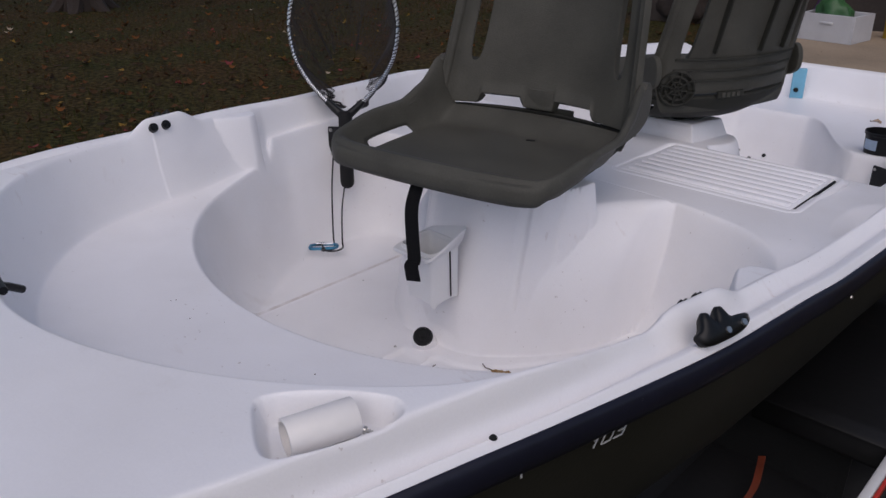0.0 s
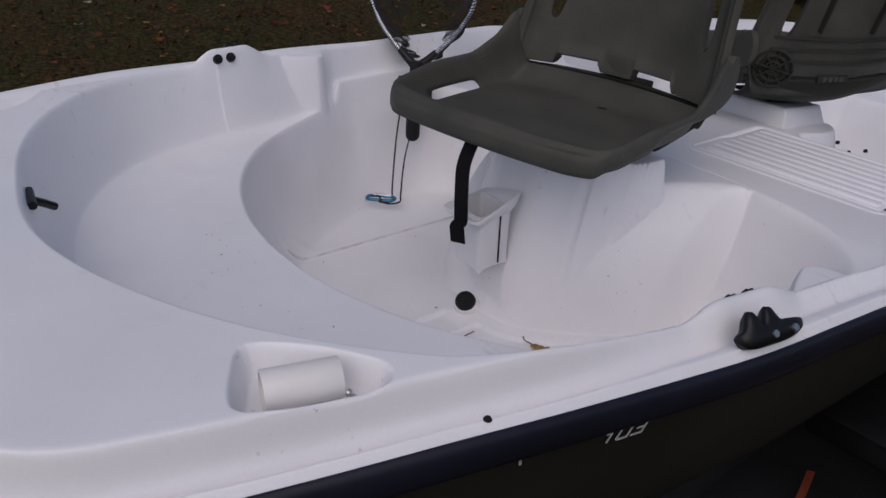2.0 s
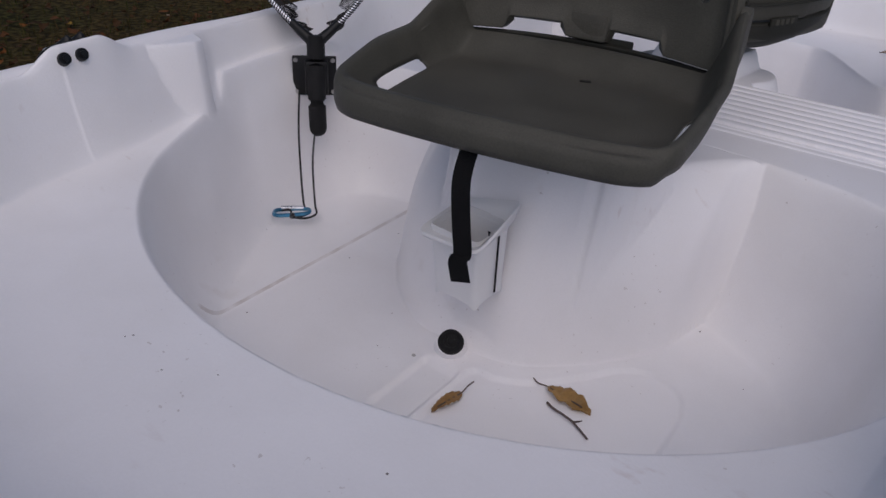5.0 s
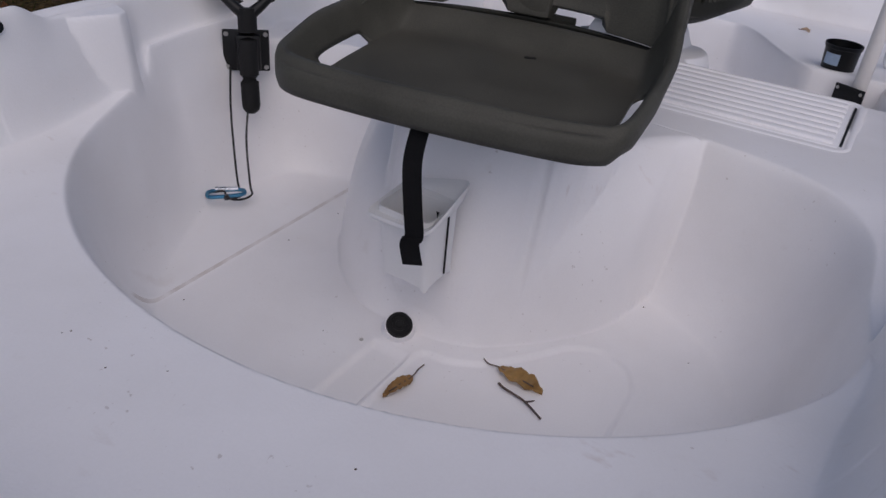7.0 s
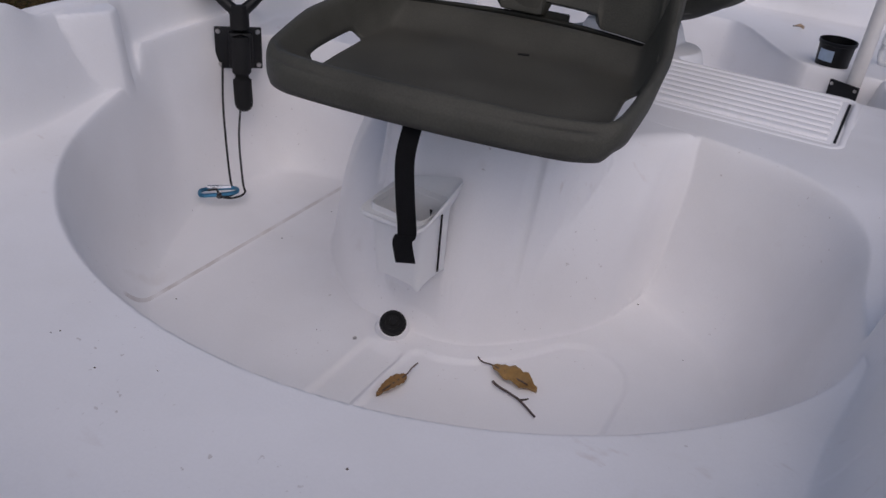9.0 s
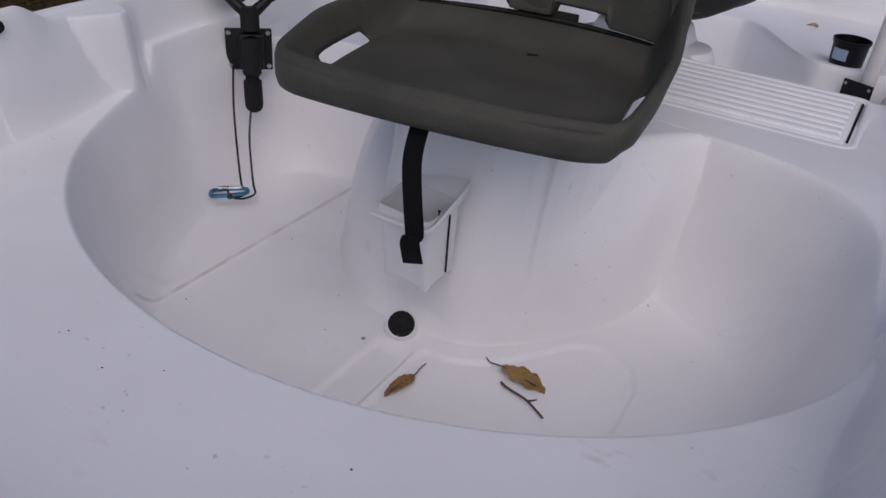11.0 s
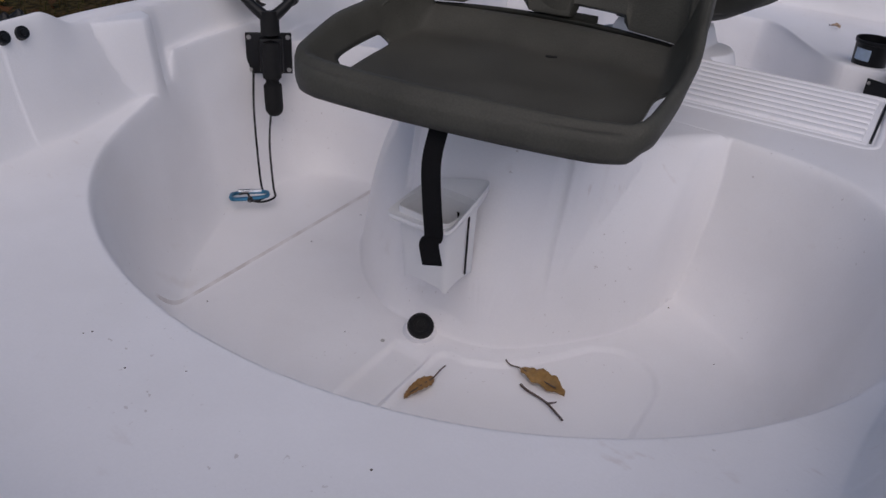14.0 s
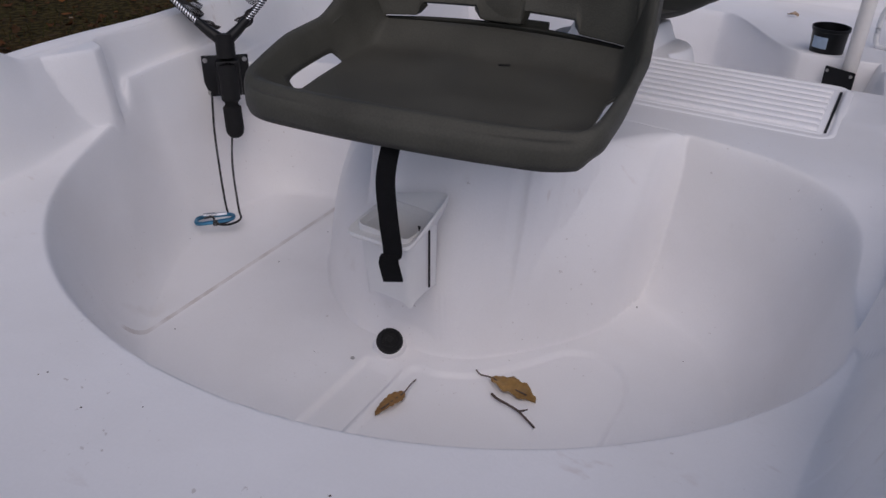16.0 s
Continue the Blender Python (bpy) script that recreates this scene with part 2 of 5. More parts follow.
def between(a, b):
    """The pose at a whose z points to b."""
    a, b = Vector(a), Vector(b)
    return Matrix.Translation(a) @ (b - a).to_track_quat("Z", "Y").to_matrix().to_4x4()


def tube(bm, pts, r, n=8, closed=False, taper=None):
    """A round tube along points."""
    pts = [Vector(p) for p in pts]
    rings, k = [], len(pts)
    for i, p in enumerate(pts):
        d = (pts[(i + 1) % k] - pts[i - 1]) if closed else (pts[min(i + 1, k - 1)] - pts[max(i - 1, 0)])
        q = d.to_track_quat("Z", "Y")
        rr = r if taper is None else r * (1 + (taper - 1) * i / (k - 1))
        rings.append([bm.verts.new(p + q @ Vector((rr * math.cos(a), rr * math.sin(a), 0))) for a in (2 * math.pi * j / n for j in range(n))])
    for i in range(k if closed else k - 1):
        a, b = rings[i], rings[(i + 1) % k]
        for j in range(n):
            bm.faces.new((a[j], a[(j + 1) % n], b[(j + 1) % n], b[j]))
    if not closed:
        bm.faces.new(rings[0])
        bm.faces.new(rings[-1])


def ribbon(bm, pts, width_dir, w, thick):
    """A flat strap of width w along points."""
    wd = Vector(width_dir).normalized() * w / 2
    pts = [Vector(p) for p in pts]
    rows = []
    for i, p in enumerate(pts):
        d = pts[min(i + 1, len(pts) - 1)] - pts[max(i - 1, 0)]
        nrm = d.cross(wd).normalized() * thick / 2
        rows.append([bm.verts.new(q) for q in (p - wd - nrm, p + wd - nrm, p + wd + nrm, p - wd + nrm)])
    for a, b in zip(rows, rows[1:]):
        for j in range(4):
            bm.faces.new((a[j], a[(j + 1) % 4], b[(j + 1) % 4], b[j]))
    bm.faces.new(rows[0])
    bm.faces.new(rows[-1])


def spline(pts, per=8, closed=False):
    """Catmull-Rom through points."""
    P = [np.array(p, float) for p in pts]
    k, out = len(P), []
    for i in range(k if closed else k - 1):
        if closed:
            a, b, c, d = P[i - 1], P[i], P[(i + 1) % k], P[(i + 2) % k]
        else:
            a, b, c, d = P[max(i - 1, 0)], P[i], P[i + 1], P[min(i + 2, k - 1)]
        for s in range(per):
            t = s / per
            out.append(0.5 * (2 * b + (c - a) * t + (2 * a - 5 * b + 4 * c - d) * t * t + (3 * b - a - 3 * c + d) * t ** 3))
    if not closed:
        out.append(P[-1])
    return np.array(out)


def step(v):
    v = np.clip(v, 0, 1)
    return v * v * (3 - 2 * v)


def least(p, q, k=0.010):
    """Smooth minimum."""
    h = np.clip(0.5 + 0.5 * (q - p) / k, 0, 1)
    return q + (p - q) * h - k * h * (1 - h)


def poly_distance(x, y, poly):
    """Signed distance to a closed outline, positive inside, and the nearest point on it."""
    best, bx, by = np.full(x.shape, 1e9), np.zeros(x.shape), np.zeros(x.shape)
    inside = np.zeros(x.shape, bool)
    for (ax, ay), (cx, cy) in zip(poly, np.roll(poly, -1, axis=0)):
        ex, ey = cx - ax, cy - ay
        t = np.clip(((x - ax) * ex + (y - ay) * ey) / (ex * ex + ey * ey + 1e-12), 0, 1)
        px, py = ax + t * ex, ay + t * ey
        dd = (x - px) ** 2 + (y - py) ** 2
        m = dd < best
        best, bx, by = np.where(m, dd, best), np.where(m, px, bx), np.where(m, py, by)
        if ey:
            inside ^= ((ay > y) != (cy > y)) & (x < ax + (y - ay) / ey * ex)
    return np.where(inside, 1, -1) * np.sqrt(best), bx, by


# ---- the boat ----
def mid(y):
    """The centre line of the two footwells."""
    return -0.05 * (y - 0.24) * step((y - 0.72) / 0.26)


def keel(y):
    """The centre line of the hull."""
    return 0.003 * step((0.62 - y) / 0.2) - 0.026 * step((y - 0.65) / 0.45)


def crown_z(y):
    """The height of the gunwale's top."""
    return 0.913 - 0.014 * step((y - 0.35) / 0.4) - 0.019 * step((y - 0.75) / 0.35) + 0.028 * step((y - 2.15) / 0.22) * step((2.93 - y) / 0.14)


def sag(y):
    """Lowers the boat towards the stern, to fit the camera's view."""
    return -0.085 * np.maximum(0, y - 1.45)


HALF = [(0.0, 0.0), (0.17, 0.014), (0.31, 0.042), (0.395, 0.078), (0.437, 0.125), (0.461, 0.19), (0.482, 0.265), (0.503, 0.35), (0.527, 0.455), (0.552, 0.58),
        (0.575, 0.715), (0.598, 0.86), (0.618, 1.02), (0.636, 1.4), (0.638, 1.9), (0.622, 2.5), (0.585, 2.98), (0.55, 3.02)]
half = spline(HALF, 6)
outline = np.array([(x + keel(y), y) for x, y in half] + [(-x + keel(y), y) for x, y in half[:0:-1]])
POCKET = [(0.376, 0.283), (0.398, 0.261), (0.436, 0.243), (0.451, 0.262), (0.463, 0.298), (0.471, 0.332), (0.466, 0.349), (0.446, 0.351), (0.405, 0.322)]
pocket = spline(POCKET, 4, closed=True)


TREAD = [(0.004, 0.858), (0.041, 0.872), (0.087, 0.897), (0.132, 0.952), (0.164, 0.997), (0.203, 1.015), (0.241, 1.004), (0.263, 0.970), (0.269, 0.92), (0.271, 0.75), (0.268, 0.60), (0.02, 0.60), (0.008, 0.75)]
tread = spline(TREAD, 5, closed=True)


edge_curve = spline([(0.0, 1.105), (0.10, 1.105), (0.150, 1.112), (0.177, 1.155), (0.203, 1.200), (0.233, 1.238), (0.269, 1.262), (0.30, 1.272), (0.36, 1.275)], 60)
foot_curve = spline([(0.0, 0.900), (0.05, 0.900), (0.088, 0.907), (0.127, 0.927), (0.185, 0.986), (0.238, 1.070), (0.255, 1.134), (0.268, 1.190), (0.290, 1.235), (0.31, 1.260), (0.36, 1.265)], 60)
port_curve = spline([(0.0, 0.900), (0.05, 0.905), (0.081, 0.919), (0.137, 0.958), (0.190, 1.020), (0.217, 1.075), (0.239, 1.140), (0.258, 1.205), (0.28, 1.245), (0.30, 1.262), (0.36, 1.265)], 60)
BENCH_EDGE = (edge_curve[:, 0], edge_curve[:, 1])
BENCH_FOOT, PORT_FOOT = (foot_curve[:, 0], foot_curve[:, 1]), (port_curve[:, 0], port_curve[:, 1])


def liner_height(x, y, d):
    """Height of the moulded white deck at a place d inside its outer edge."""
    u = x - mid(y)
    a, ax = np.abs(u), np.abs(x - keel(y))
    w = np.interp(y, [p[1] for p in half], [p[0] for p in half])
    crown = crown_z(y)
    # flange, groove and rounded crown of the gunwale
    # at the bow the deck steps up from the flange
    bow = step((0.74 - y) / 0.32) * step((x + 0.14) / 0.36)
    z = crown - 0.013 + 0.008 * step(d / 0.008) - (0.013 + 0.002 * bow) * np.exp(-((d - 0.032 + 0.014 * bow) / (0.0105 - 0.0035 * bow)) ** 2)
    z = z + (0.005 + 0.028 * bow) * step((d - 0.028 + 0.010 * bow) / (0.025 - 0.014 * bow))
    # raised arches under the side cleats
    arch = step(1.5 * (1 - np.abs(y - np.where(x < 0, 0.692, 0.716)) / 0.090))
    # front deck with an oval edge, running aft as a side recess
    cy, fuller = 0.66, step((x + 0.14) / 0.36)
    A, B = 0.523 + 0.043 * fuller * step((0.66 - y) / 0.26), 0.432 + 0.034 * fuller
    k = np.sqrt((ax / A) ** 2 + ((y - cy) / B) ** 2) + 1e-9
    grad = np.sqrt((ax / A ** 2) ** 2 + ((y - cy) / B ** 2) ** 2) / k + 1e-9
    side = least(w - 0.036, 0.523 + 0.20 * np.maximum(0, y - 0.66) * step((y - 0.66) / 0.16), 0.02) - ax
    e1 = np.where(y < cy, (1 - k) / grad, side)
    e1 = np.minimum(e1, 2.96 - y)
    e1 = least(e1, d - 0.044 + 0.016 * bow, 0.024)
    deck = 0.784 + 0.010 * step((y - 1.12) / 0.12) - 0.034 * step((y - 1.85) / 0.2)
    # upright half-round boss that grows out of each sloping side wall
    swell_out = np.clip((np.minimum(y, 0.876) - 0.795) / 0.081, 0, 1) ** 0.72 * step((0.922 - y) / 0.026) - 0.16 * step((y - 0.880) / 0.03)
    ins = e1 - 0.044 * np.maximum(0, swell_out)
    along = step((y - 0.912) / 0.030) * step((1.27 - y) / 0.10)
    deck = deck + 0.040 * along * (1 - step((e1 - 0.034) / 0.016))
    s = np.clip(e1 / (0.050 - 0.024 * along), 0, 1)
    fall = np.where(s < 0.16, 4.0 * s * s, np.where(s < 0.58, 0.1024 + 1.40 * (s - 0.16), 1 - (1 - s) ** 2 * 1.756))
    fall = np.clip(fall, 0, 1)
    z = z + (deck - z) * fall
    z = z + np.where(x < 0, 0.026, 0.017) * arch * step((d - 0.026) / 0.012) * (1 - step((e1 - 0.004) / 0.018))
    top = crown - 0.006
    bz = top + (0.784 - top) * step((ins + 0.005) / 0.020)
    z = z + np.maximum(0, bz - z) * step(swell_out / 0.12) * step((e1 - 0.002) / 0.004)
    # footwell
    A2, B2, c2 = 0.512, 0.467, 0.98
    x2 = np.abs(x - mid(y) * step((y - 0.72) / 0.26))
    k = np.sqrt((x2 / A2) ** 2 + ((y - c2) / B2) ** 2) + 1e-9
    grad = np.sqrt((x2 / A2 ** 2) ** 2 + ((y - c2) / B2 ** 2) ** 2) / k + 1e-9
    front = (1 - k) / grad
    A3, B3 = 0.512 + 0.022 * step((y - 0.98) / 0.30), 0.295
    kb = (np.abs(a / A3) ** 3.4 + np.abs((y - c2) / B3) ** 3.4) ** (1 / 3.4) + 1e-9
    back = (1 - kb) * kb ** 2.4 / np.sqrt((a ** 2.4 / A3 ** 3.4) ** 2 + (np.abs(y - c2) ** 2.4 / B3 ** 3.4) ** 2 + 1e-9)
    e2 = np.where(y < c2, front, back)
    # the floor rises softly into the starboard corner
    s = np.clip(e2 / (0.080 + 0.060 * step((x - 0.16) / 0.14) * step((y - 0.96) / 0.18)), 0, 1)
    fall = np.where(s < 0.13, 6.4 * s * s, np.where(s < 0.5, 0.108 + 1.67 * (s - 0.13), 1 - (1 - s) ** 2 * 1.096))
    fall = np.clip(fall, 0, 1)
    floor = 0.561 + 0.006 * step((-0.335 - x) / 0.010)
    # sump channel and the sunken tread beside it
    chan = step((x + 0.060) / 0.009) * step((0.003 - x) / 0.009) * step((0.856 - y) / 0.02)
    td, _, _ = poly_distance(x, y, tread)
    floor = floor - 0.007 * np.maximum(chan, 0.85 * step((td + 0.004) / 0.010))
    z = z + (floor - z) * fall
    # seat pedestal that flares into the bench front
    pa = np.abs(x + 0.055)
    top_y = np.interp(pa, *BENCH_EDGE)
    foot_y = np.where(x < -0.055, np.interp(pa, *PORT_FOOT), np.interp(pa, *BENCH_FOOT))
    s = np.clip((top_y - y) / (top_y - foot_y), 0, 1.5)
    s = np.where(s < 0.16, s * s / 0.32, s - 0.08) / 0.92
    bench = 0.797 - (0.797 - floor) * np.where(s < 1, 0.50 * s + 0.50 * s ** 6, 1 + 3.5 * (s - 1))
    # seat column: a leaning front panel with a fluted corner on each side, over the upright foot of the bench
    pc = np.abs(x + 0.020)
    back_off = 1.6 * np.maximum(0, pc - 0.03) ** 1.5 + 0.008 * step((pc - 0.098) / 0.010) - 0.006 * np.exp(-((pc - 0.118) / 0.006) ** 2) + 0.030 * step((pc - 0.126) / 0.014) + 0.10 * step((pc - 0.142) / 0.03) + 0.013 * step((pc - 0.05) / 0.05)
    yc = y - back_off - 0.910
    column = np.clip(np.where(yc > 0, 0.640 + yc / 0.21, 0.640 + 30 * yc), 0.45, 0.845)
    column = 0.45 + (column - 0.45) * step((0.180 - pc) / 0.03) * step((1.18 - y) / 0.05)
    k = 0.014
    h = np.clip(0.5 + 0.5 * (column - bench) / k, 0, 1)
    mass = bench + (column - bench) * h + k * h * (1 - h)
    k = 0.001 + (0.024 + 0.050 * step((pa - 0.17) / 0.10)) * step((e2 - 0.01) / 0.09)
    h = np.clip(0.5 + 0.5 * (mass - z) / k, 0, 1)
    joined = z + (mass - z) * h + k * h * (1 - h)
    z = z + (np.minimum(joined, np.maximum(z, 0.845)) - z) * step(e2 / 0.012)
    # rear footwell and the notched stern deck
    aft = 2.13 + 0.43 * step((0.36 - a) / 0.26)
    e3 = np.minimum(np.minimum(y - 1.655 - 0.07 * step((0.17 - a) / 0.06), 0.52 - a), aft - y)
    s = np.clip(e3 / 0.075, 0, 1)
    fall = np.where(s < 0.15, 5.5 * s * s, 1 - (1 - s) ** 2 * 1.2127)
    fall = np.clip(fall, 0, 1)
    # round pedestal for the rear seat
    pr = np.hypot(x + 0.055, y - 1.78)
    keep = step((pr - 0.138) / 0.06)
    z = z + (0.575 - z) * fall * keep
    ped2 = np.minimum(0.088 - np.abs(x + 0.055), 0.088 - np.abs(y - 1.78))
    z = z + (0.834 - z) * step((ped2 + 0.004) / 0.018)
    # hollow at each bench end
    hol = step(1.2 * (1 - np.hypot((ax - 0.53) / 0.05, (y - 1.40) / 0.14)))
    z = z - 0.020 * hol * (a < 0.60)
    # stowage pockets on the front deck
    pd = np.maximum(poly_distance(x, y, pocket)[0], poly_distance(-x, y, pocket)[0])
    z = z - 0.024 * step((pd + 0.002) / 0.011)
    # the far gunwale is raised a little to fit the camera's view
    return z + sag(y) + 0.005 * step((-x - 0.44) / 0.10) * step((y - 0.25) / 0.25)


def deck_liner(parent):
    edge = 1 - np.linspace(0, 1, 36) ** 1.4 * 0.13
    s = np.unique(np.concatenate([edge, -edge, np.linspace(-0.87, 0.87, 460)]).round(6))
    ys = np.concatenate([np.arange(-0.01, 0.10, 0.0012), np.arange(0.10, 0.38, 0.002), np.arange(0.38, 0.876, 0.004), np.arange(0.876, 0.93, 0.002), np.arange(0.93, 1.32, 0.003), np.arange(1.32, 1.70, 0.005), np.arange(1.70, 2.60, 0.005), np.arange(2.60, 3.02, 0.010), [3.02]])
    wide = np.interp(np.maximum(ys, 0.20), half[:, 1], half[:, 0])
    X = keel(ys)[:, None] + s[None, :] * wide[:, None]
    Y = np.repeat(ys[:, None], len(s), 1)
    D, NX, NY = poly_distance(X, Y, outline)
    keep = D > -1e-4
    face = keep[:-1, :-1] | keep[1:, :-1] | keep[:-1, 1:] | keep[1:, 1:]
    used = np.zeros(D.shape, bool)
    used[:-1, :-1] |= face
    used[1:, :-1] |= face
    used[:-1, 1:] |= face
    used[1:, 1:] |= face
    X, Y, D = np.where(keep, X, NX), np.where(keep, Y, NY), np.maximum(D, 0)
    Z = liner_height(X, Y, D)
    # true slope at every vertex, for smooth shading
    h, GX, GY = 0.0015, (X - NX) / (D + 1e-6), (Y - NY) / (D + 1e-6)
    zx = (liner_height(X + h, Y, D + h * GX) - liner_height(X - h, Y, D - h * GX)) / (2 * h)
    zy = (liner_height(X, Y + h, D + h * GY) - liner_height(X, Y - h, D - h * GY)) / (2 * h)
    N = np.stack([-zx, -zy, np.ones(zx.shape)], -1)
    N /= np.linalg.norm(N, axis=-1)[..., None]
    index = -np.ones(D.shape, int)
    index[used] = np.arange(used.sum())
    i, j = np.nonzero(face)
    quads = np.stack([index[i, j], index[i, j + 1], index[i + 1, j + 1], index[i + 1, j]], 1)
    me = bpy.data.meshes.new("deck_liner")
    me.from_pydata(np.stack([X[used], Y[used], Z[used]], 1).tolist(), [], quads.tolist())
    me.polygons.foreach_set("use_smooth", [True] * len(me.polygons))
    me.normals_split_custom_set_from_vertices(N[used].tolist())
    me.materials.append(DECK)
    ob = new("deck_liner", me)
    ob.parent = parent
    ob["label"] = "white moulded plastic deck with oval footwell"
    return ob


def liner_z(x, y):
    X, Y = np.array([[x]]), np.array([[y]])
    return float(liner_height(X, Y, poly_distance(X, Y, outline)[0])[0, 0])


def ring_loft(bm, profile):
    """Lofts offset and height pairs round the boat's outline."""
    n = len(outline)
    nrm = np.roll(outline, -1, axis=0) - np.roll(outline, 1, axis=0)
    nrm = np.stack([nrm[:, 1], -nrm[:, 0]], 1) / (np.linalg.norm(nrm, axis=1)[:, None] + 1e-9)
    if (nrm[len(half) // 2] @ np.array([1, 0])) < 0:
        nrm = -nrm
    lip = crown_z(outline[:, 1]) - 0.013 + sag(outline[:, 1])
    rows = []
    for off, dz in profile:
        p = outline + nrm * off
        rows.append([bm.verts.new((p[i, 0], p[i, 1], lip[i] + dz)) for i in range(n)])
    for a, b in zip(rows, rows[1:]):
        for i in range(n):
            bm.faces.new((a[i], a[(i + 1) % n], b[(i + 1) % n], b[i]))


HULL_PROFILE = [(-0.006, -0.030), (-0.016, -0.034), (-0.023, -0.044), (-0.027, -0.060), (-0.033, -0.095), (-0.050, -0.15), (-0.075, -0.22), (-0.112, -0.29), (-0.17, -0.34), (-0.24, -0.37), (-0.30, -0.372)]
boat = thing("fishing_boat", Matrix(), "small white plastic fishing boat with dark olive hull on trailer", "boat")
deck_liner(boat)
bm = bmesh.new()
ring_loft(bm, [(-0.002, -0.004), (0.001, 0.0015), (0.004, 0.001), (0.007, -0.004), (0.008, -0.014), (0.007, -0.024), (0.003, -0.032), (-0.006, -0.036)])
part("rub_rail", bm, NAVY, boat, "dark navy vinyl rub rail", 60)
bm = bmesh.new()
ring_loft(bm, HULL_PROFILE)
part("hull", bm, HULL, boat, "dark olive plastic hull side", 60)


def screw_head(name, parent, p, nrm, r=0.004, mat=STEEL, label=""):
    bm = bmesh.new()
    m = between(p, Vector(p) + Vector(nrm))
    cyl(bm, r, r * 0.45, m, r * 0.75, 12)
    cyl(bm, r * 0.45, r * 0.12, m @ Matrix.Translation((0, 0, r * 0.45)), r * 0.3, 6)
    return part(name, bm, mat, parent, label, 30)


# fittings of the boat
def side_cleat(parent, m):
    """A black two-humped cleat whose back lies on the pose m; its length is along x and it stands out along z."""
    bm = bmesh.new()
    rows = []
    for t in np.linspace(-1, 1, 49):
        taper = (1 - abs(t) ** 6) ** 0.5 if t < 0 else max(0.0, 1 - t ** 2.4) ** 0.8
        hi = 0.006 * taper + 0.015 * math.exp(-(abs(t + 0.58) / 0.17) ** 2.6) + 0.015 * math.exp(-(abs(t + 0.08) / 0.17) ** 2.6) + 0.0004
        lo = -0.012 * (taper if t < 0 else taper ** 0.7) - 0.0004
        th = 0.012 * taper + 0.001
        rows.append([bm.verts.new((0.044 * t, y, z)) for y, z in ((lo, 0), (lo * 1.02, th * 0.6), (lo * 0.75, th), (0, th * 1.05), (hi * 0.6, th), (hi * 0.95, th * 0.85), (hi, th * 0.45), (hi * 0.8, 0))])
    for a, b in zip(rows, rows[1:]):
        for k in range(8):
            bm.faces.new((a[k], a[(k + 1) % 8], b[(k + 1) % 8], b[k]))
    bm.faces.new(rows[0])
    bm.faces.new(rows[-1])
    c = part("cleat", bm, BLACK, parent, "black plastic two-horned cleat", 60, m)
    for s in (-1, 1):
        b2 = bmesh.new()
        cyl(b2, 0.0042, 0.003, pose(s * 0.013 + 0.006, -0.004, 0.0118), 0.0034, 14)
        part("screw", b2, STEEL, c, "shiny screw head", 30)
    return c


side_cleat(boat, Matrix.Translation((0.560, 0.700, 0.903)) @ Matrix(((0.17, -0.62, 0.766, 0), (0.985, 0.107, -0.132, 0), (0, 0.777, 0.63, 0), (0, 0, 0, 1))))
side_cleat(boat, Matrix.Translation((-0.566, 0.700, 0.903)) @ Matrix(((0.17, 0.62, -0.766, 0), (-0.985, 0.107, -0.132, 0), (0, 0.777, 0.63, 0), (0, 0, 0, 1))))


def wall_x(y, z, side):
    """Where the inner face of a side wall reaches the height z."""
    xs = np.linspace(side * 0.42, side * 0.56, 281)
    X, Y = xs[None, :], np.full((1, 281), y)
    h = liner_height(X, Y, poly_distance(X, Y, outline)[0])[0]
    return float(xs[int(np.argmax(h > z))])


for side in (-1, 1):
    for y in (0.664, 0.690) if side < 0 else (0.717, 0.742):
        z = 0.913 if side < 0 else 0.901
        x = wall_x(y, z, side)
        m = pose(x, y, z, 0, -side * 66, 0)
        bm = bmesh.new()
        cyl(bm, 0.0088, 0.007, m @ pose(0, 0, -0.001), 0.0080, 14)
        cyl(bm, 0.0045, 0.003, m @ pose(0, 0, 0.006), 0.004, 10)
        part("cap_nut", bm, BLACK, boat, "black cap nut", 30)
bm = bmesh.new()
tube(bm, spline([(-0.113, 0.250, 0.894), (-0.096, 0.247, 0.895), (-0.079, 0.244, 0.896), (-0.060, 0.241, 0.897)], 4), 0.0052, 8)
tube(bm, [(-0.080, 0.244, 0.896), (-0.087, 0.257, 0.887), (-0.095, 0.271, 0.876)], 0.0048, 8)
tube(bm, [(-0.083, 0.230, 0.884), (-0.083, 0.244, 0.895)], 0.0070, 8)
part("bow_cleat", bm, BLACK, boat, "small black bow cleat")
screw_head("deck_bolt", boat, (0.511, 0.404, liner_z(0.511, 0.404)), (0.1, 0, 1), 0.0036, RUBBER, "dark rusty bolt head on the deck flange")
for y in (0.56, 0.93):
    x = float(np.interp(y, half[:, 1], half[:, 0])) + 0.0065
    screw_head("rail_rivet", boat, (x, y, crown_z(y) - 0.020), (0.9, 0, 0.3), 0.0025)
for x, y in ((-0.198, 2.517), (-0.111, 2.517), (-0.155, 2.509)):
    screw_head("drain_screw", boat, (x, y, liner_z(x, y) + 0.001), (0, -0.7, 0.7), 0.007, RUBBER, "dark screw head")

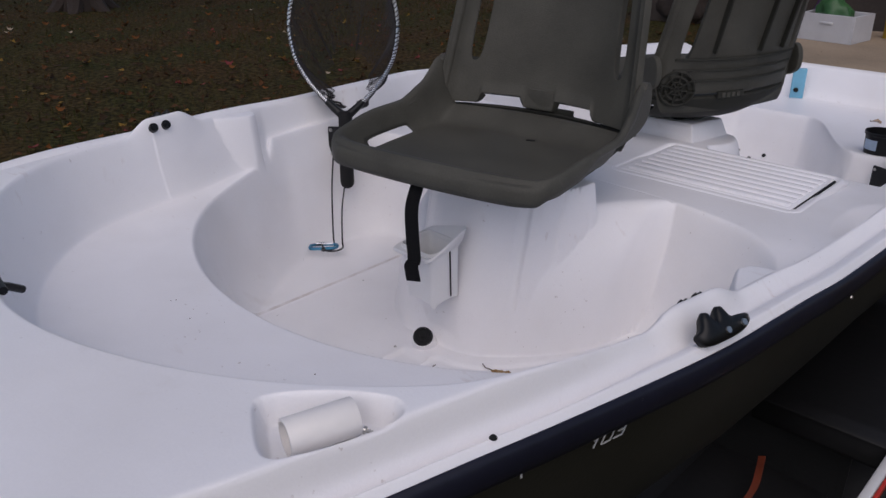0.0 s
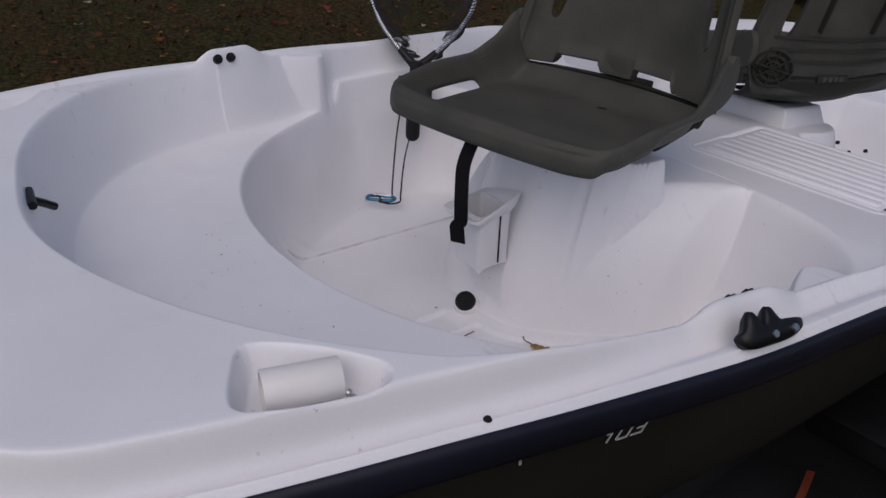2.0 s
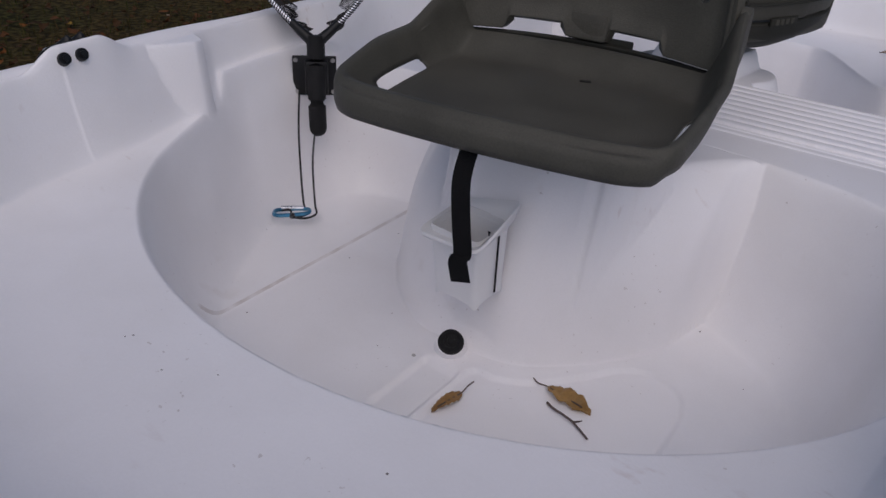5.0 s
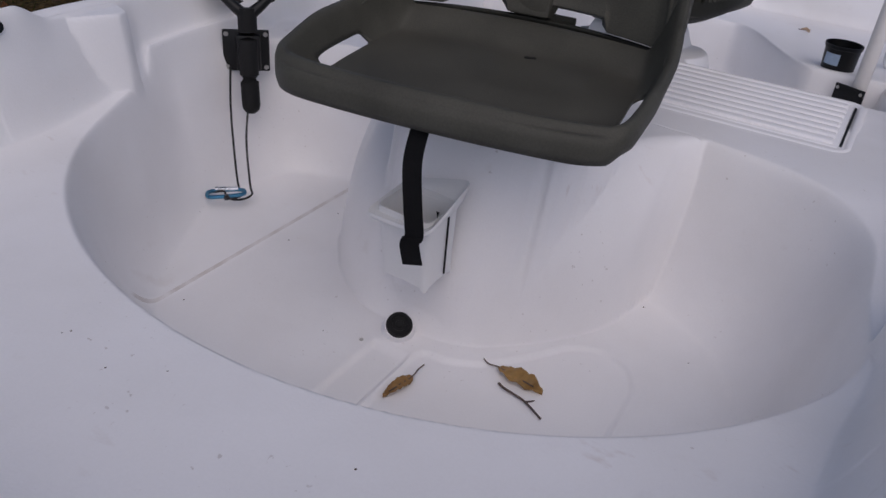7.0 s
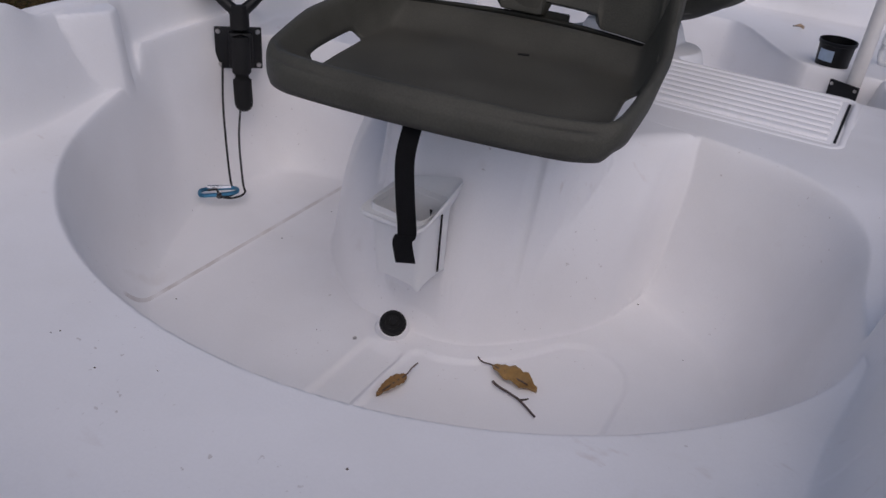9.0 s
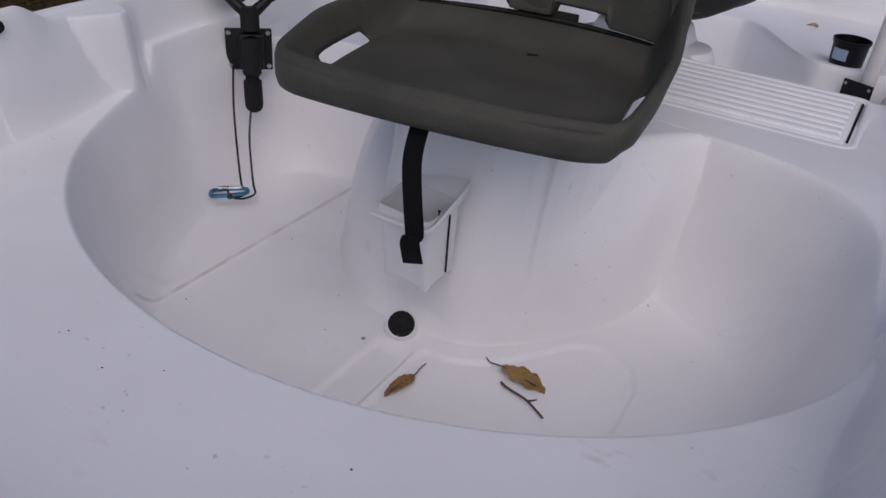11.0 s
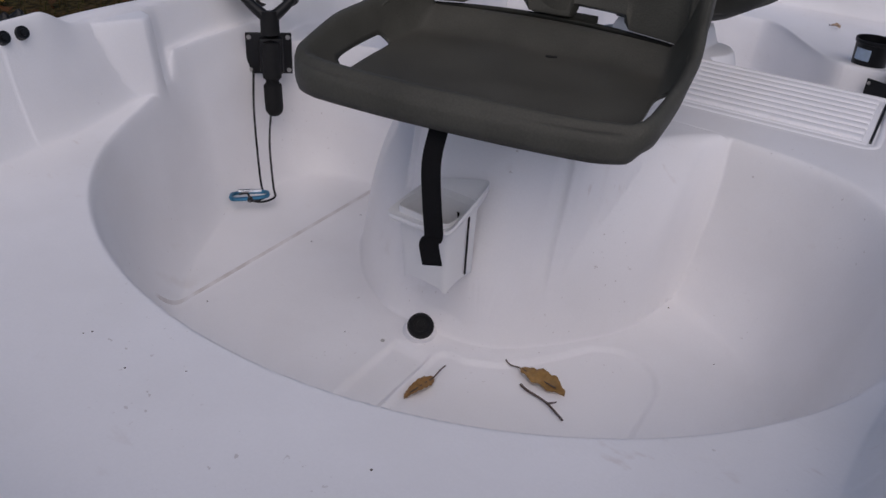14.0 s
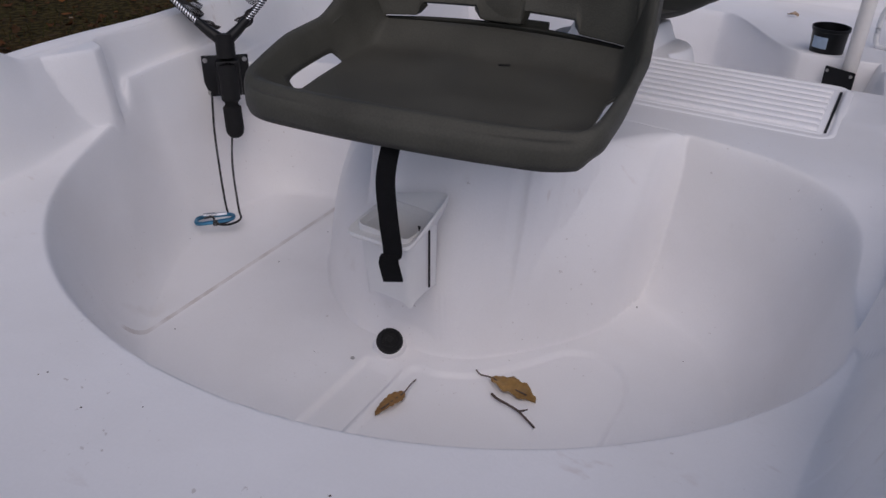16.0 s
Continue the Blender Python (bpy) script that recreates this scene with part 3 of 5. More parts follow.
# model number on the hull side
NUM_A, NUM_B = Vector((0.5155, 0.5395, 0.8215)), Vector((0.5239, 0.5905, 0.8187))
ex = (NUM_B - NUM_A).normalized()
ez = ex.cross(Vector((0.14, -0.03, 0.99))).normalized()
ey = ez.cross(ex)
STROKES = {"1": [[(0.15, 0.72), (0.55, 1.0), (0.55, 0.0)]], "0": [[(0.05, 0.0), (1.0, 0.0), (1.0, 1.0), (0.0, 1.0), (0.0, 0.0)]], "3": [[(0.0, 1.0), (1.0, 1.0), (1.0, 0.0), (0.0, 0.0)], [(0.25, 0.52), (1.0, 0.52)]]}


def stroke_plate(bm, pts, w, th):
    """A flat mitred line of width w along points in the plane."""
    P = [Vector((*p, 0)) for p in pts]
    rows = []
    for i, p in enumerate(P):
        a = (P[i] - P[i - 1]).normalized() if i else (P[1] - P[0]).normalized()
        d = (P[i + 1] - P[i]).normalized() if i + 1 < len(P) else a
        m = Vector((-(a + d).y, (a + d).x, 0)).normalized()
        m *= w / 2 / max(0.35, m.dot(Vector((-a.y, a.x, 0))))
        rows.append([bm.verts.new(q) for q in (p - m, p + m, p + m + Vector((0, 0, th)), p - m + Vector((0, 0, th)))])
    for a, d in zip(rows, rows[1:]):
        for k in range(4):
            bm.faces.new((a[k], a[(k + 1) % 4], d[(k + 1) % 4], d[k]))
    bm.faces.new(rows[0])
    bm.faces.new(rows[-1])


for k, digit in enumerate("103"):
    bm = bmesh.new()
    for stroke in STROKES[digit]:
        stroke_plate(bm, [(k * 0.0175 - 0.002 + u * 0.0128 + v * 0.0036, v * 0.0140) for u, v in stroke], 0.0018, 0.0008)
    part("digit", bm, LETTER, boat, "silver raised digit " + digit, 0, Matrix.Translation(NUM_A + ez * 0.003) @ Matrix((ex, ey, ez)).transposed().to_4x4())
bm = bmesh.new()
ribbon(bm, spline([(0.5042, 0.4512, 0.8430), (0.5032, 0.4538, 0.8360), (0.5018, 0.4562, 0.8285)], 4), (0.25, 1, 0), 0.0025, 0.0008)
part("hull_mark", bm, LETTER, boat, "small silver hull graphic")

# drain fitting in the footwell
bm = bmesh.new()
dm = look((-0.036, 0.876, 0.574), (0.14, 0.62, 1.0)) @ pose(0, 0, 0, 180, 0, 0)
cyl(bm, 0.026, 0.045, dm @ pose(0, 0, -0.035), 0.0192, 32)
part("drain_boss", bm, WHITE, boat, "white moulded drain boss", 40)
bm = bmesh.new()
cyl(bm, 0.0180, 0.006, dm @ pose(0, 0, 0.010), 0.0165, 32)
tube(bm, [dm @ Vector((0.0125 * math.cos(a), 0.0125 * math.sin(a), 0.0155)) for a in np.linspace(0, 2 * math.pi, 33)[:-1]], 0.0030, 8, closed=True)
cyl(bm, 0.0060, 0.003, dm @ pose(0, 0, 0.0150), 0.0050, 20)
plug = part("drain_plug", bm, RUBBER, boat, "round black rubber drain plug", 30)
screw_head("floor_rivet", boat, (-0.070, 0.838, liner_z(-0.070, 0.838)), (0, 0, 1), 0.0030, STEEL)

# ribbed hatch on the middle bench
hatch = thing("hatch_cover", pose(0.212, 1.475, 0.786, 0, 0, 0.5), "white ribbed plastic hatch cover set in the bench", "hatch")
HW, HD = 0.326, 0.222
bm = bmesh.new()
box(bm, (HW + 0.060, HD + 0.045, 0.008), pose(0.0, 0, 0.000), 0.004, 3)
part("rim", bm, WHITE, hatch)
bm = bmesh.new()
bx, by, r = HW / 2 + 0.022, HD / 2 + 0.014, 0.022
ring = [(cx * (bx - r) + r * math.cos(a), cy * (by - r) + r * math.sin(a), 0.002) for cx, cy, a0 in ((1, 1, 0), (-1, 1, 90), (-1, -1, 180), (1, -1, 270)) for a in np.radians(np.linspace(a0, a0 + 90, 7))]
tube(bm, ring, 0.008, 10, closed=True)
part("bead", bm, WHITE, hatch, "raised rounded bead round the lid")
bm = bmesh.new()
box(bm, (HW + 0.018, HD + 0.002, 0.012), pose(0.001, 0, 0.003), 0.004, 3)
part("lid", bm, WHITE, hatch)
for i in range(8):
    bm = bmesh.new()
    box(bm, (HW - 0.004, 0.0205, 0.0075), pose(0.003, -HD / 2 + 0.0195 + i * 0.0261, 0.0095), 0.0036, 3)
    part("rib", bm, WHITE, hatch)
# black strip puts the shade of the open gap into colour
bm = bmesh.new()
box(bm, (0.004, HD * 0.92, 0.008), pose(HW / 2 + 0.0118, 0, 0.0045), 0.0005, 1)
part("gap_strip", bm, RUBBER, hatch, "dark strip standing for the shaded gap at the lid end")


# ---- seats ----
def oval_hole(U, V, cu, cv, a, b, p=4.0):
    """Cells inside a rounded slot of a grid, whose rim is drawn onto the slot's outline."""
    def radius(u, v):
        return (np.abs((u - cu) / a) ** p + np.abs((v - cv) / b) ** p) ** (1 / p) + 1e-9
    mu = (U[:-1, :-1] + U[1:, :-1] + U[:-1, 1:] + U[1:, 1:]) / 4
    mv = (V[:-1, :-1] + V[1:, :-1] + V[:-1, 1:] + V[1:, 1:]) / 4
    hole = radius(mu, mv) < 1
    near, far = np.zeros(U.shape, bool), np.zeros(U.shape, bool)
    for dj in (0, 1):
        for di in (0, 1):
            near[dj:dj + hole.shape[0], di:di + hole.shape[1]] |= hole
            far[dj:dj + hole.shape[0], di:di + hole.shape[1]] |= ~hole
    r = np.where(near & far, radius(U, V), 1)
    return cu + (U - cu) / r, cv + (V - cv) / r, hole


def seat_pan_z(u, v):
    """Height of the seat pan; v runs from the front (0) to the back (1)."""
    au = np.abs(u)
    q = (np.clip(au - 0.10, 0, 1) ** 6 + np.clip(1 - 2 * v, 0, 1) ** 6) ** (1 / 6)
    front = 0.016 * step((0.30 - v) / 0.30)
    side = (0.014 + 0.014 * step(v / 0.45)) * step((au - 0.89) / 0.09)
    z = 0.026 * step((q - 0.72) / 0.18) + np.maximum(front, side) + 0.030 * step((v - 0.84) / 0.16)
    z = z + 0.036 * step((v - 0.66) / 0.30) * step((au - 0.82) / 0.12)
    z = z - 0.008 * step((np.maximum(q, 2 * v - 1) - 0.955) / 0.045)
    return z


def fishing_chair(m, label, group, gap, drop):
    s = thing("fishing_chair", m, label, "chair", group)
    # pan with a side slot on each edge
    nx, ny = 96, 56
    U, V = np.meshgrid(np.linspace(-1, 1, nx + 1), np.linspace(0, 1, ny + 1) ** 1.25)
    U, V, hole_a = oval_hole(U, V, -0.868, 0.48, 0.034, 0.180, 6.0)
    U, V, hole_b = oval_hole(U, V, 0.868, 0.48, 0.034, 0.180, 6.0)
    W = 0.203 + 0.012 * step(V / 0.5) - 0.008 * step((V - 0.7) / 0.3)
    rc = 0.066
    t = np.clip(0.366 * V, 0, rc)
    W = W - rc + np.sqrt(np.maximum(0, rc ** 2 - (rc - t) ** 2))
    X = U * W
    Yc = -0.184 + 0.366 * V + 0.006 * np.abs(U) ** 2.2 * (1 - V) ** 2 + 0.040 * (1 - U ** 2) * V ** 3
    Z = seat_pan_z(U, V)
    bm = bmesh.new()
    vs = [[bm.verts.new((X[j, i], Yc[j, i], Z[j, i])) for i in range(nx + 1)] for j in range(ny + 1)]
    for j in range(ny):
        for i in range(nx):
            if hole_a[j, i] or hole_b[j, i]:
                continue
            bm.faces.new((vs[j][i], vs[j][i + 1], vs[j + 1][i + 1], vs[j + 1][i]))
    # rolled skirt round the rim
    rim = [vs[0][i] for i in range(nx + 1)] + [vs[j][nx] for j in range(1, ny + 1)] + [vs[ny][i] for i in range(nx - 1, -1, -1)] + [vs[j][0] for j in range(ny - 1, 0, -1)]
    prev = rim
    for out, dz in ((0.004, -0.003), (0.006, -0.010), (0.006, -0.022), (0.003, -0.031)):
        row = []
        for r in rim:
            d = Vector((r.co.x, r.co.y, 0)).normalized()
            row.append(bm.verts.new(r.co + d * out + Vector((0, 0, dz * (1 - 0.6 * float(step((r.co.y + 0.065) / 0.06)) * float(step((0.15 - r.co.y) / 0.05)))))))
        for a in range(len(rim)):
            b = (a + 1) % len(rim)
            bm.faces.new((prev[a], prev[b], row[b], row[a]))
        prev = row
    pan = part("seat", bm, SEAT, s, "moulded olive-grey plastic seat pan", 55)
    mod = pan.modifiers.new("thick", "SOLIDIFY")
    mod.thickness, mod.offset = 0.004, -1
    # moulding marks
    bm = bmesh.new()
    box(bm, (0.016, 0.007, 0.0012), pose(0.024, 0.136, 0.0008, 0, 0, 20), 0.0004, 1)
    part("slot", bm, RUBBER, s, "small dark slot in the pan")
    # backrest, slightly reclined
    nu, nv = 108, 56
    U, V = np.meshgrid(np.linspace(-1, 1, nu + 1), np.linspace(0, 1, nv + 1))
    U, V, hole_a = oval_hole(U, V, -0.755, 0.47, 0.062, 0.235, 3.0)
    U, V, hole_b = oval_hole(U, V, 0.755, 0.47, 0.062, 0.235, 3.0)
    W = 0.201 - 0.030 * V - 0.02 * step((V - 0.85) / 0.15)
    X = U * W - np.sign(U) * 0.03 * np.clip((np.abs(U) - 0.75) / 0.25, 0, 1) ** 2 * step((V - 0.86) / 0.14)
    GAP = gap * step((np.abs(U + 0.06) - 0.15) / 0.02) * step((0.60 - np.abs(U + 0.06)) / 0.04)
    Zb = 0.335 * V + GAP * np.clip(1 - V / 0.12, 0, 1) - 0.02 * np.abs(U) ** 2 * step((V - 0.7) / 0.3)
    Yb = 0.004 + 0.085 * V + 0.056 * (1 - U ** 2) - 0.012 * step((np.abs(U) - 0.86) / 0.14)
    bm = bmesh.new()
    vs = [[bm.verts.new((X[j, i], Yb[j, i], Zb[j, i])) for i in range(nu + 1)] for j in range(nv + 1)]
    for j in range(nv):
        for i in range(nu):
            if hole_a[j, i] or hole_b[j, i]:
                continue
            bm.faces.new((vs[j][i], vs[j][i + 1], vs[j + 1][i + 1], vs[j + 1][i]))
    back = part("backrest", bm, SEAT, s, "olive-grey backrest with handle slots", 55, pose(0, 0.166, 0.034))
    mod = back.modifiers.new("thick", "SOLIDIFY")
    mod.thickness, mod.offset = 0.013, 1
    mod = back.modifiers.new("round", "BEVEL")
    mod.width, mod.segments, mod.limit_method = 0.0025, 2, "ANGLE"
    for sx in (-1, 1):
        pts = []
        for v in np.linspace(0.02, 0.93, 16):
            wv = 0.201 - 0.030 * v - 0.02 * float(step(np.array((v - 0.85) / 0.15))) - 0.030 * float(step(np.array((v - 0.86) / 0.14)))
            pts.append((sx * (wv - 0.004), 0.012 + 0.085 * v - 0.006, 0.335 * v))
        bm = bmesh.new()
        tube(bm, pts, 0.0095, 10)
        part("side_frame", bm, SEAT, back)
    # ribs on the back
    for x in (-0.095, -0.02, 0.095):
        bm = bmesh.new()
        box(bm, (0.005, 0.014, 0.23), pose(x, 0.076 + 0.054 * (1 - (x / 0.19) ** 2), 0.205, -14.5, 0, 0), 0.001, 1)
        part("back_rib", bm, SEAT_SHADED, back)
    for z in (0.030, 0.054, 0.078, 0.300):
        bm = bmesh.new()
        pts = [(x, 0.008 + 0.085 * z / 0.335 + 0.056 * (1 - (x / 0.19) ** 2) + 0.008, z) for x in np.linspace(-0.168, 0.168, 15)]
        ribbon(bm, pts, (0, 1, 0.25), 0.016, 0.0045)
        part("cross_rib", bm, SEAT_SHADED, back)
    # side arms with hinge and moulded ribbing
    for sx in (-1, 1):
        bm = bmesh.new()
        prof = [(0.075, 0.044), (0.110, 0.052), (0.138, 0.064), (0.160, 0.084), (0.175, 0.106), (0.186, 0.118), (0.200, 0.120), (0.212, 0.108), (0.217, 0.085), (0.210, 0.058), (0.17, 0.040), (0.085, 0.034)]
        ring = spline(prof, 3, closed=True)
        a = [bm.verts.new((sx * (0.198 + 0.3 * max(0, 0.06 - p[1]) * (p[0] < 0.15)), p[0], p[1])) for p in ring]
        b = [bm.verts.new((sx * 0.212, p[0], p[1])) for p in ring]
        for i in range(len(ring)):
            k = (i + 1) % len(ring)
            bm.faces.new((a[i], a[k], b[k], b[i]))
        bm.faces.new(a)
        bm.faces.new(b)
        arm = part("arm", bm, SEAT, s, "", 40)
        mod = arm.modifiers.new("round", "BEVEL")
        mod.width, mod.segments, mod.limit_method = 0.004, 3, "ANGLE"
        if sx < 0 or drop < 0.0425:
            continue
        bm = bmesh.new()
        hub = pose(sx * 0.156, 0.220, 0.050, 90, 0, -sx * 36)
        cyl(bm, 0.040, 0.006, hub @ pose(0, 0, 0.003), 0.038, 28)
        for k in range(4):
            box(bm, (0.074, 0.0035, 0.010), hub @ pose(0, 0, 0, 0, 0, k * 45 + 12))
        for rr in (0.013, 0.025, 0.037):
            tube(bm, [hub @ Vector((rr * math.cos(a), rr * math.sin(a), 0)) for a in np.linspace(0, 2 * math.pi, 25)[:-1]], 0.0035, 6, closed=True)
        part("hinge_ribbing", bm, SEAT_SHADED, s, "star-shaped moulded ribbing", 30)
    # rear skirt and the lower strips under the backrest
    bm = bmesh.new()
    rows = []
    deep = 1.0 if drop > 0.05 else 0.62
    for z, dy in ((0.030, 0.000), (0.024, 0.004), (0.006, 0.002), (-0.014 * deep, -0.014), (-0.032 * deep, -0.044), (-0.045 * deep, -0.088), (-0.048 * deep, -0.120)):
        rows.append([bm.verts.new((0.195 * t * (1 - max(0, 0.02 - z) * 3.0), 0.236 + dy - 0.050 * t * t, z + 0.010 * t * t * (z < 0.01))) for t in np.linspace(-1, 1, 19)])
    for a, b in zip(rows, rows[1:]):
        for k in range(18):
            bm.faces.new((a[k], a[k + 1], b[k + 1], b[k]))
    sk = part("rear_skirt", bm, SEAT_SHADED, s, "rounded rear underside, its shade put into the colour")
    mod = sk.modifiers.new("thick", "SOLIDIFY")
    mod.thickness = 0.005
    bm = bmesh.new()
    box(bm, (0.075, 0.006, 0.016), pose(0.02, 0.240, 0.030), 0.002, 2)
    panel = part("maker_panel", bm, SEAT_SHADED, s, "small moulded panel with illegible marks")
    for k in range(4):
        bm = bmesh.new()
        box(bm, (0.009, 0.002, 0.010), pose(0.0 + 0.014 * k, 0.2438, 0.030), 0.0005, 1)
        part("bar", bm, SEAT, panel)
    # tabs of the hinge in the gap under the backrest
    bm = bmesh.new()
    box(bm, (0.056, 0.010, 0.038), pose(-0.012, 0.234, 0.050, -8, 0, 0), 0.003, 2)
    part("centre_tab", bm, SEAT, s)
    # swivel under the pan
    bm = bmesh.new()
    box(bm, (0.13, 0.13, 0.006), pose(0, 0.060, -0.010), 0.002, 1)
    box(bm, (0.13, 0.13, 0.006), pose(0, 0.060, 0.003 - drop), 0.002, 1)
    cyl(bm, 0.040, drop - 0.006, pose(0, 0.060, 0.004 - drop))
    part("swivel", bm, TRAILER, s, "black steel swivel plate")
    return s


front_seat = fishing_chair(pose(-0.012, 0.993, 0.890, 0, 1.0, 9.5), "olive-grey moulded plastic fishing chair on the pedestal", "chairs in the boat", 0.020, 0.042)
rear_seat = fishing_chair(pose(-0.125, 1.835, 0.861, 0, 0, -112), "olive-grey moulded plastic fishing chair, swivelled away", "chairs in the boat", 0.003, 0.055)
bm = bmesh.new()
ribbon(bm, spline([(0.008, 0.822, 0.888), (0.011, 0.806, 0.856), (0.019, 0.799, 0.811), (0.026, 0.795, 0.778), (0.024, 0.794, 0.768)], 5), (0.85, 0.5, 0), 0.021, 0.003)
strap = part("strap", bm, WEB, None, "")
tagged(strap, "black webbing strap hanging from the seat front", "strap")
bm = bmesh.new()
ribbon(bm, spline([(0.025, 0.793, 0.774), (0.023, 0.791, 0.766), (0.026, 0.790, 0.755), (0.030, 0.789, 0.743)], 4), (0.85, 0.5, 0), 0.022, 0.005)
part("strap_end", bm, WEB, strap, "folded stitched end")


# ---- bucket on the pedestal ----
def bucket(m):
    b = thing("bait_bucket", m, "white plastic bucket with flared lip hung on the pedestal", "bucket")
    n = 28

    def ring(w, d, z, tilt=0.0, lift=0.0):
        out = []
        for k in range(n):
            a = 2 * math.pi * k / n
            c, s = math.cos(a), math.sin(a)
            e = 0.25
            x, y = w / 2 * math.copysign(abs(c) ** e, c), d / 2 * math.copysign(abs(s) ** e, s)
            out.append((x, y, z + tilt * y + lift * x * (1 + 12 * y) - (0.014 * max(0, abs(math.sin(2 * a)) - 0.3) if z < 0.001 else 0)))
        return out

    def loft(rings, close_last=True):
        bm = bmesh.new()
        rows = [[bm.verts.new(p) for p in r] for r in rings]
        for a, c in zip(rows, rows[1:]):
            for k in range(n):
                bm.faces.new((a[k], a[(k + 1) % n], c[(k + 1) % n], c[k]))
        if close_last:
            bm.faces.new(rows[-1])
        return bm
    part("body", loft([ring(0.098, 0.080, 0.0), ring(0.104, 0.085, 0.06), ring(0.110, 0.090, 0.108), ring(0.106, 0.086, 0.108), ring(0.099, 0.080, 0.05), ring(0.095, 0.076, 0.018)]), WHITE_CLEAN, b)
    part("lip", loft([ring(0.108, 0.090, 0.100), ring(0.122, 0.108, 0.099, 0.12, 0.08), ring(0.130, 0.118, 0.103, 0.16, 0.12), ring(0.136, 0.124, 0.109, 0.18, 0.14), ring(0.133, 0.121, 0.113, 0.18, 0.14), ring(0.122, 0.108, 0.110, 0.16, 0.12), ring(0.111, 0.094, 0.105, 0.10, 0.06), ring(0.104, 0.084, 0.098)], False), WHITE_CLEAN, b, "flared lip")
    bm = bmesh.new()
    bm.faces.new([bm.verts.new(p) for p in ((0.010, 0.0375, 0.083), (0.017, 0.0375, 0.083), (0.0125, 0.0372, 0.072))])
    part("mark", bm, RUBBER, b, "small dark triangle on the inner wall", 0)
    # black strip painted where the bucket's side has only a shaded gap
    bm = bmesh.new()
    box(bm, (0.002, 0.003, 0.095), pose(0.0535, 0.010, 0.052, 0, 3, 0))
    part("seam", bm, RUBBER, b, "dark strip standing for the shaded gap along the side")
    return b


bucket(pose(-0.021, 0.886, 0.669, 4, 0, -4) @ Matrix.Diagonal((0.72, 0.76, 0.90, 1)))

# ---- landing net in its clip ----
NM = pose(-0.522, 1.121, 0.787, 0, 0, 42) @ pose(0, 0, 0, -10, 0, 0)
net = thing("landing_net", NM, "landing net with aluminium hoop and black handle in a wall clip", "landing net")
bm = bmesh.new()
tube(bm, spline([(0.004, -0.020, 0.070), (0.004, -0.020, 0.02), (0.004, -0.020, -0.05), (0.005, -0.020, -0.088)], 5), 0.0155, 14)
bmesh.ops.create_uvsphere(bm, u_segments=14, v_segments=8, radius=0.0155, matrix=Matrix.Translation((0.005, -0.020, -0.088)))
part("handle", bm, RUBBER, net, "black rubber grip")
bm = bmesh.new()
for sx in (-1, 1):
    tube(bm, spline([(0.004, -0.020, 0.050), (0.004 + sx * 0.008, -0.020, 0.062), (0.004 + sx * 0.024, -0.020, 0.076), (0.004 + sx * 0.040, -0.020, 0.092)], 5), 0.0115, 10, taper=0.62)
part("yoke", bm, BLACK, net, "black plastic yoke")
HOOP = [(0.036, 0.087), (0.055, 0.106), (0.075, 0.129), (0.094, 0.157), (0.109, 0.190), (0.118, 0.247), (0.110, 0.305), (0.083, 0.36), (0.045, 0.393), (0.0, 0.405)]
hoop = [(0.004 + x, -0.020, z) for x, z in HOOP] + [(0.004 - x, -0.020, z) for x, z in HOOP[-2::-1]]
hp = spline(hoop, 10)
bm = bmesh.new()
tube(bm, hp, 0.0040, 8)
part("hoop", bm, ALU, net, "bright aluminium hoop")
bm = bmesh.new()
for ph in (0, math.pi):
    pts = []
    dense = spline(hoop, 40)
    for i, p in enumerate(dense):
        d = dense[min(i + 1, len(dense) - 1)] - dense[max(i - 1, 0)]
        q = Vector(d).to_track_quat("Z", "Y")
        a = i * 0.52 + ph
        pts.append(Vector(p) + q @ Vector((0.0045 * math.cos(a), 0.0045 * math.sin(a), 0)))
    tube(bm, pts, 0.0011, 4)
part("lacing", bm, NETTING, net, "dark lacing wound round the hoop")
bm = bmesh.new()
nu, nv = 128, 66
rows = []
for j in range(nv + 1):
    f = j / nv
    row = []
    for i in range(nu + 1):
        p = Vector(hp[int(round(i / nu * (len(hp) - 1)))])
        c = Vector((0.004, -0.02, 0.23))
        k = 1 - 0.58 * f ** 1.5
        q = c + (p - c) * k + Vector((0, 0.075 * math.sin(f * math.pi * 0.5), -0.095 * f ** 1.1))
        wob = 0.016 * f * (1 - 0.6 * f) * (math.sin(i * 0.30 + 1.6 * f) + 0.6 * math.sin(i * 0.71 - 2.0 * f))
        row.append(bm.verts.new(q + Vector((wob, wob * 0.6, 0))))
    rows.append(row)
for a, b in zip(rows, rows[1:]):
    for i in range(nu):
        bm.faces.new((a[i], a[i + 1], b[i + 1], b[i]))
mesh_bag = part("mesh_bag", bm, NETTING, net, "black fine-mesh net bag", 0)
wf = mesh_bag.modifiers.new("cords", "WIREFRAME")
wf.thickness, wf.use_even_offset = 0.0010, False
clip = thing("net_clip", pose(-0.522, 1.121, 0.787, 0, 0, 42), "black plastic clip plate screwed to the well wall", "clip")
bm = bmesh.new()
box(bm, (0.076, 0.006, 0.070), pose(0, 0, 0), 0.002, 2)
part("plate", bm, BLACK, clip)
bm = bmesh.new()
box(bm, (0.040, 0.018, 0.062), pose(0.004, -0.012, 0.0), 0.005, 2)
part("socket", bm, BLACK, clip)
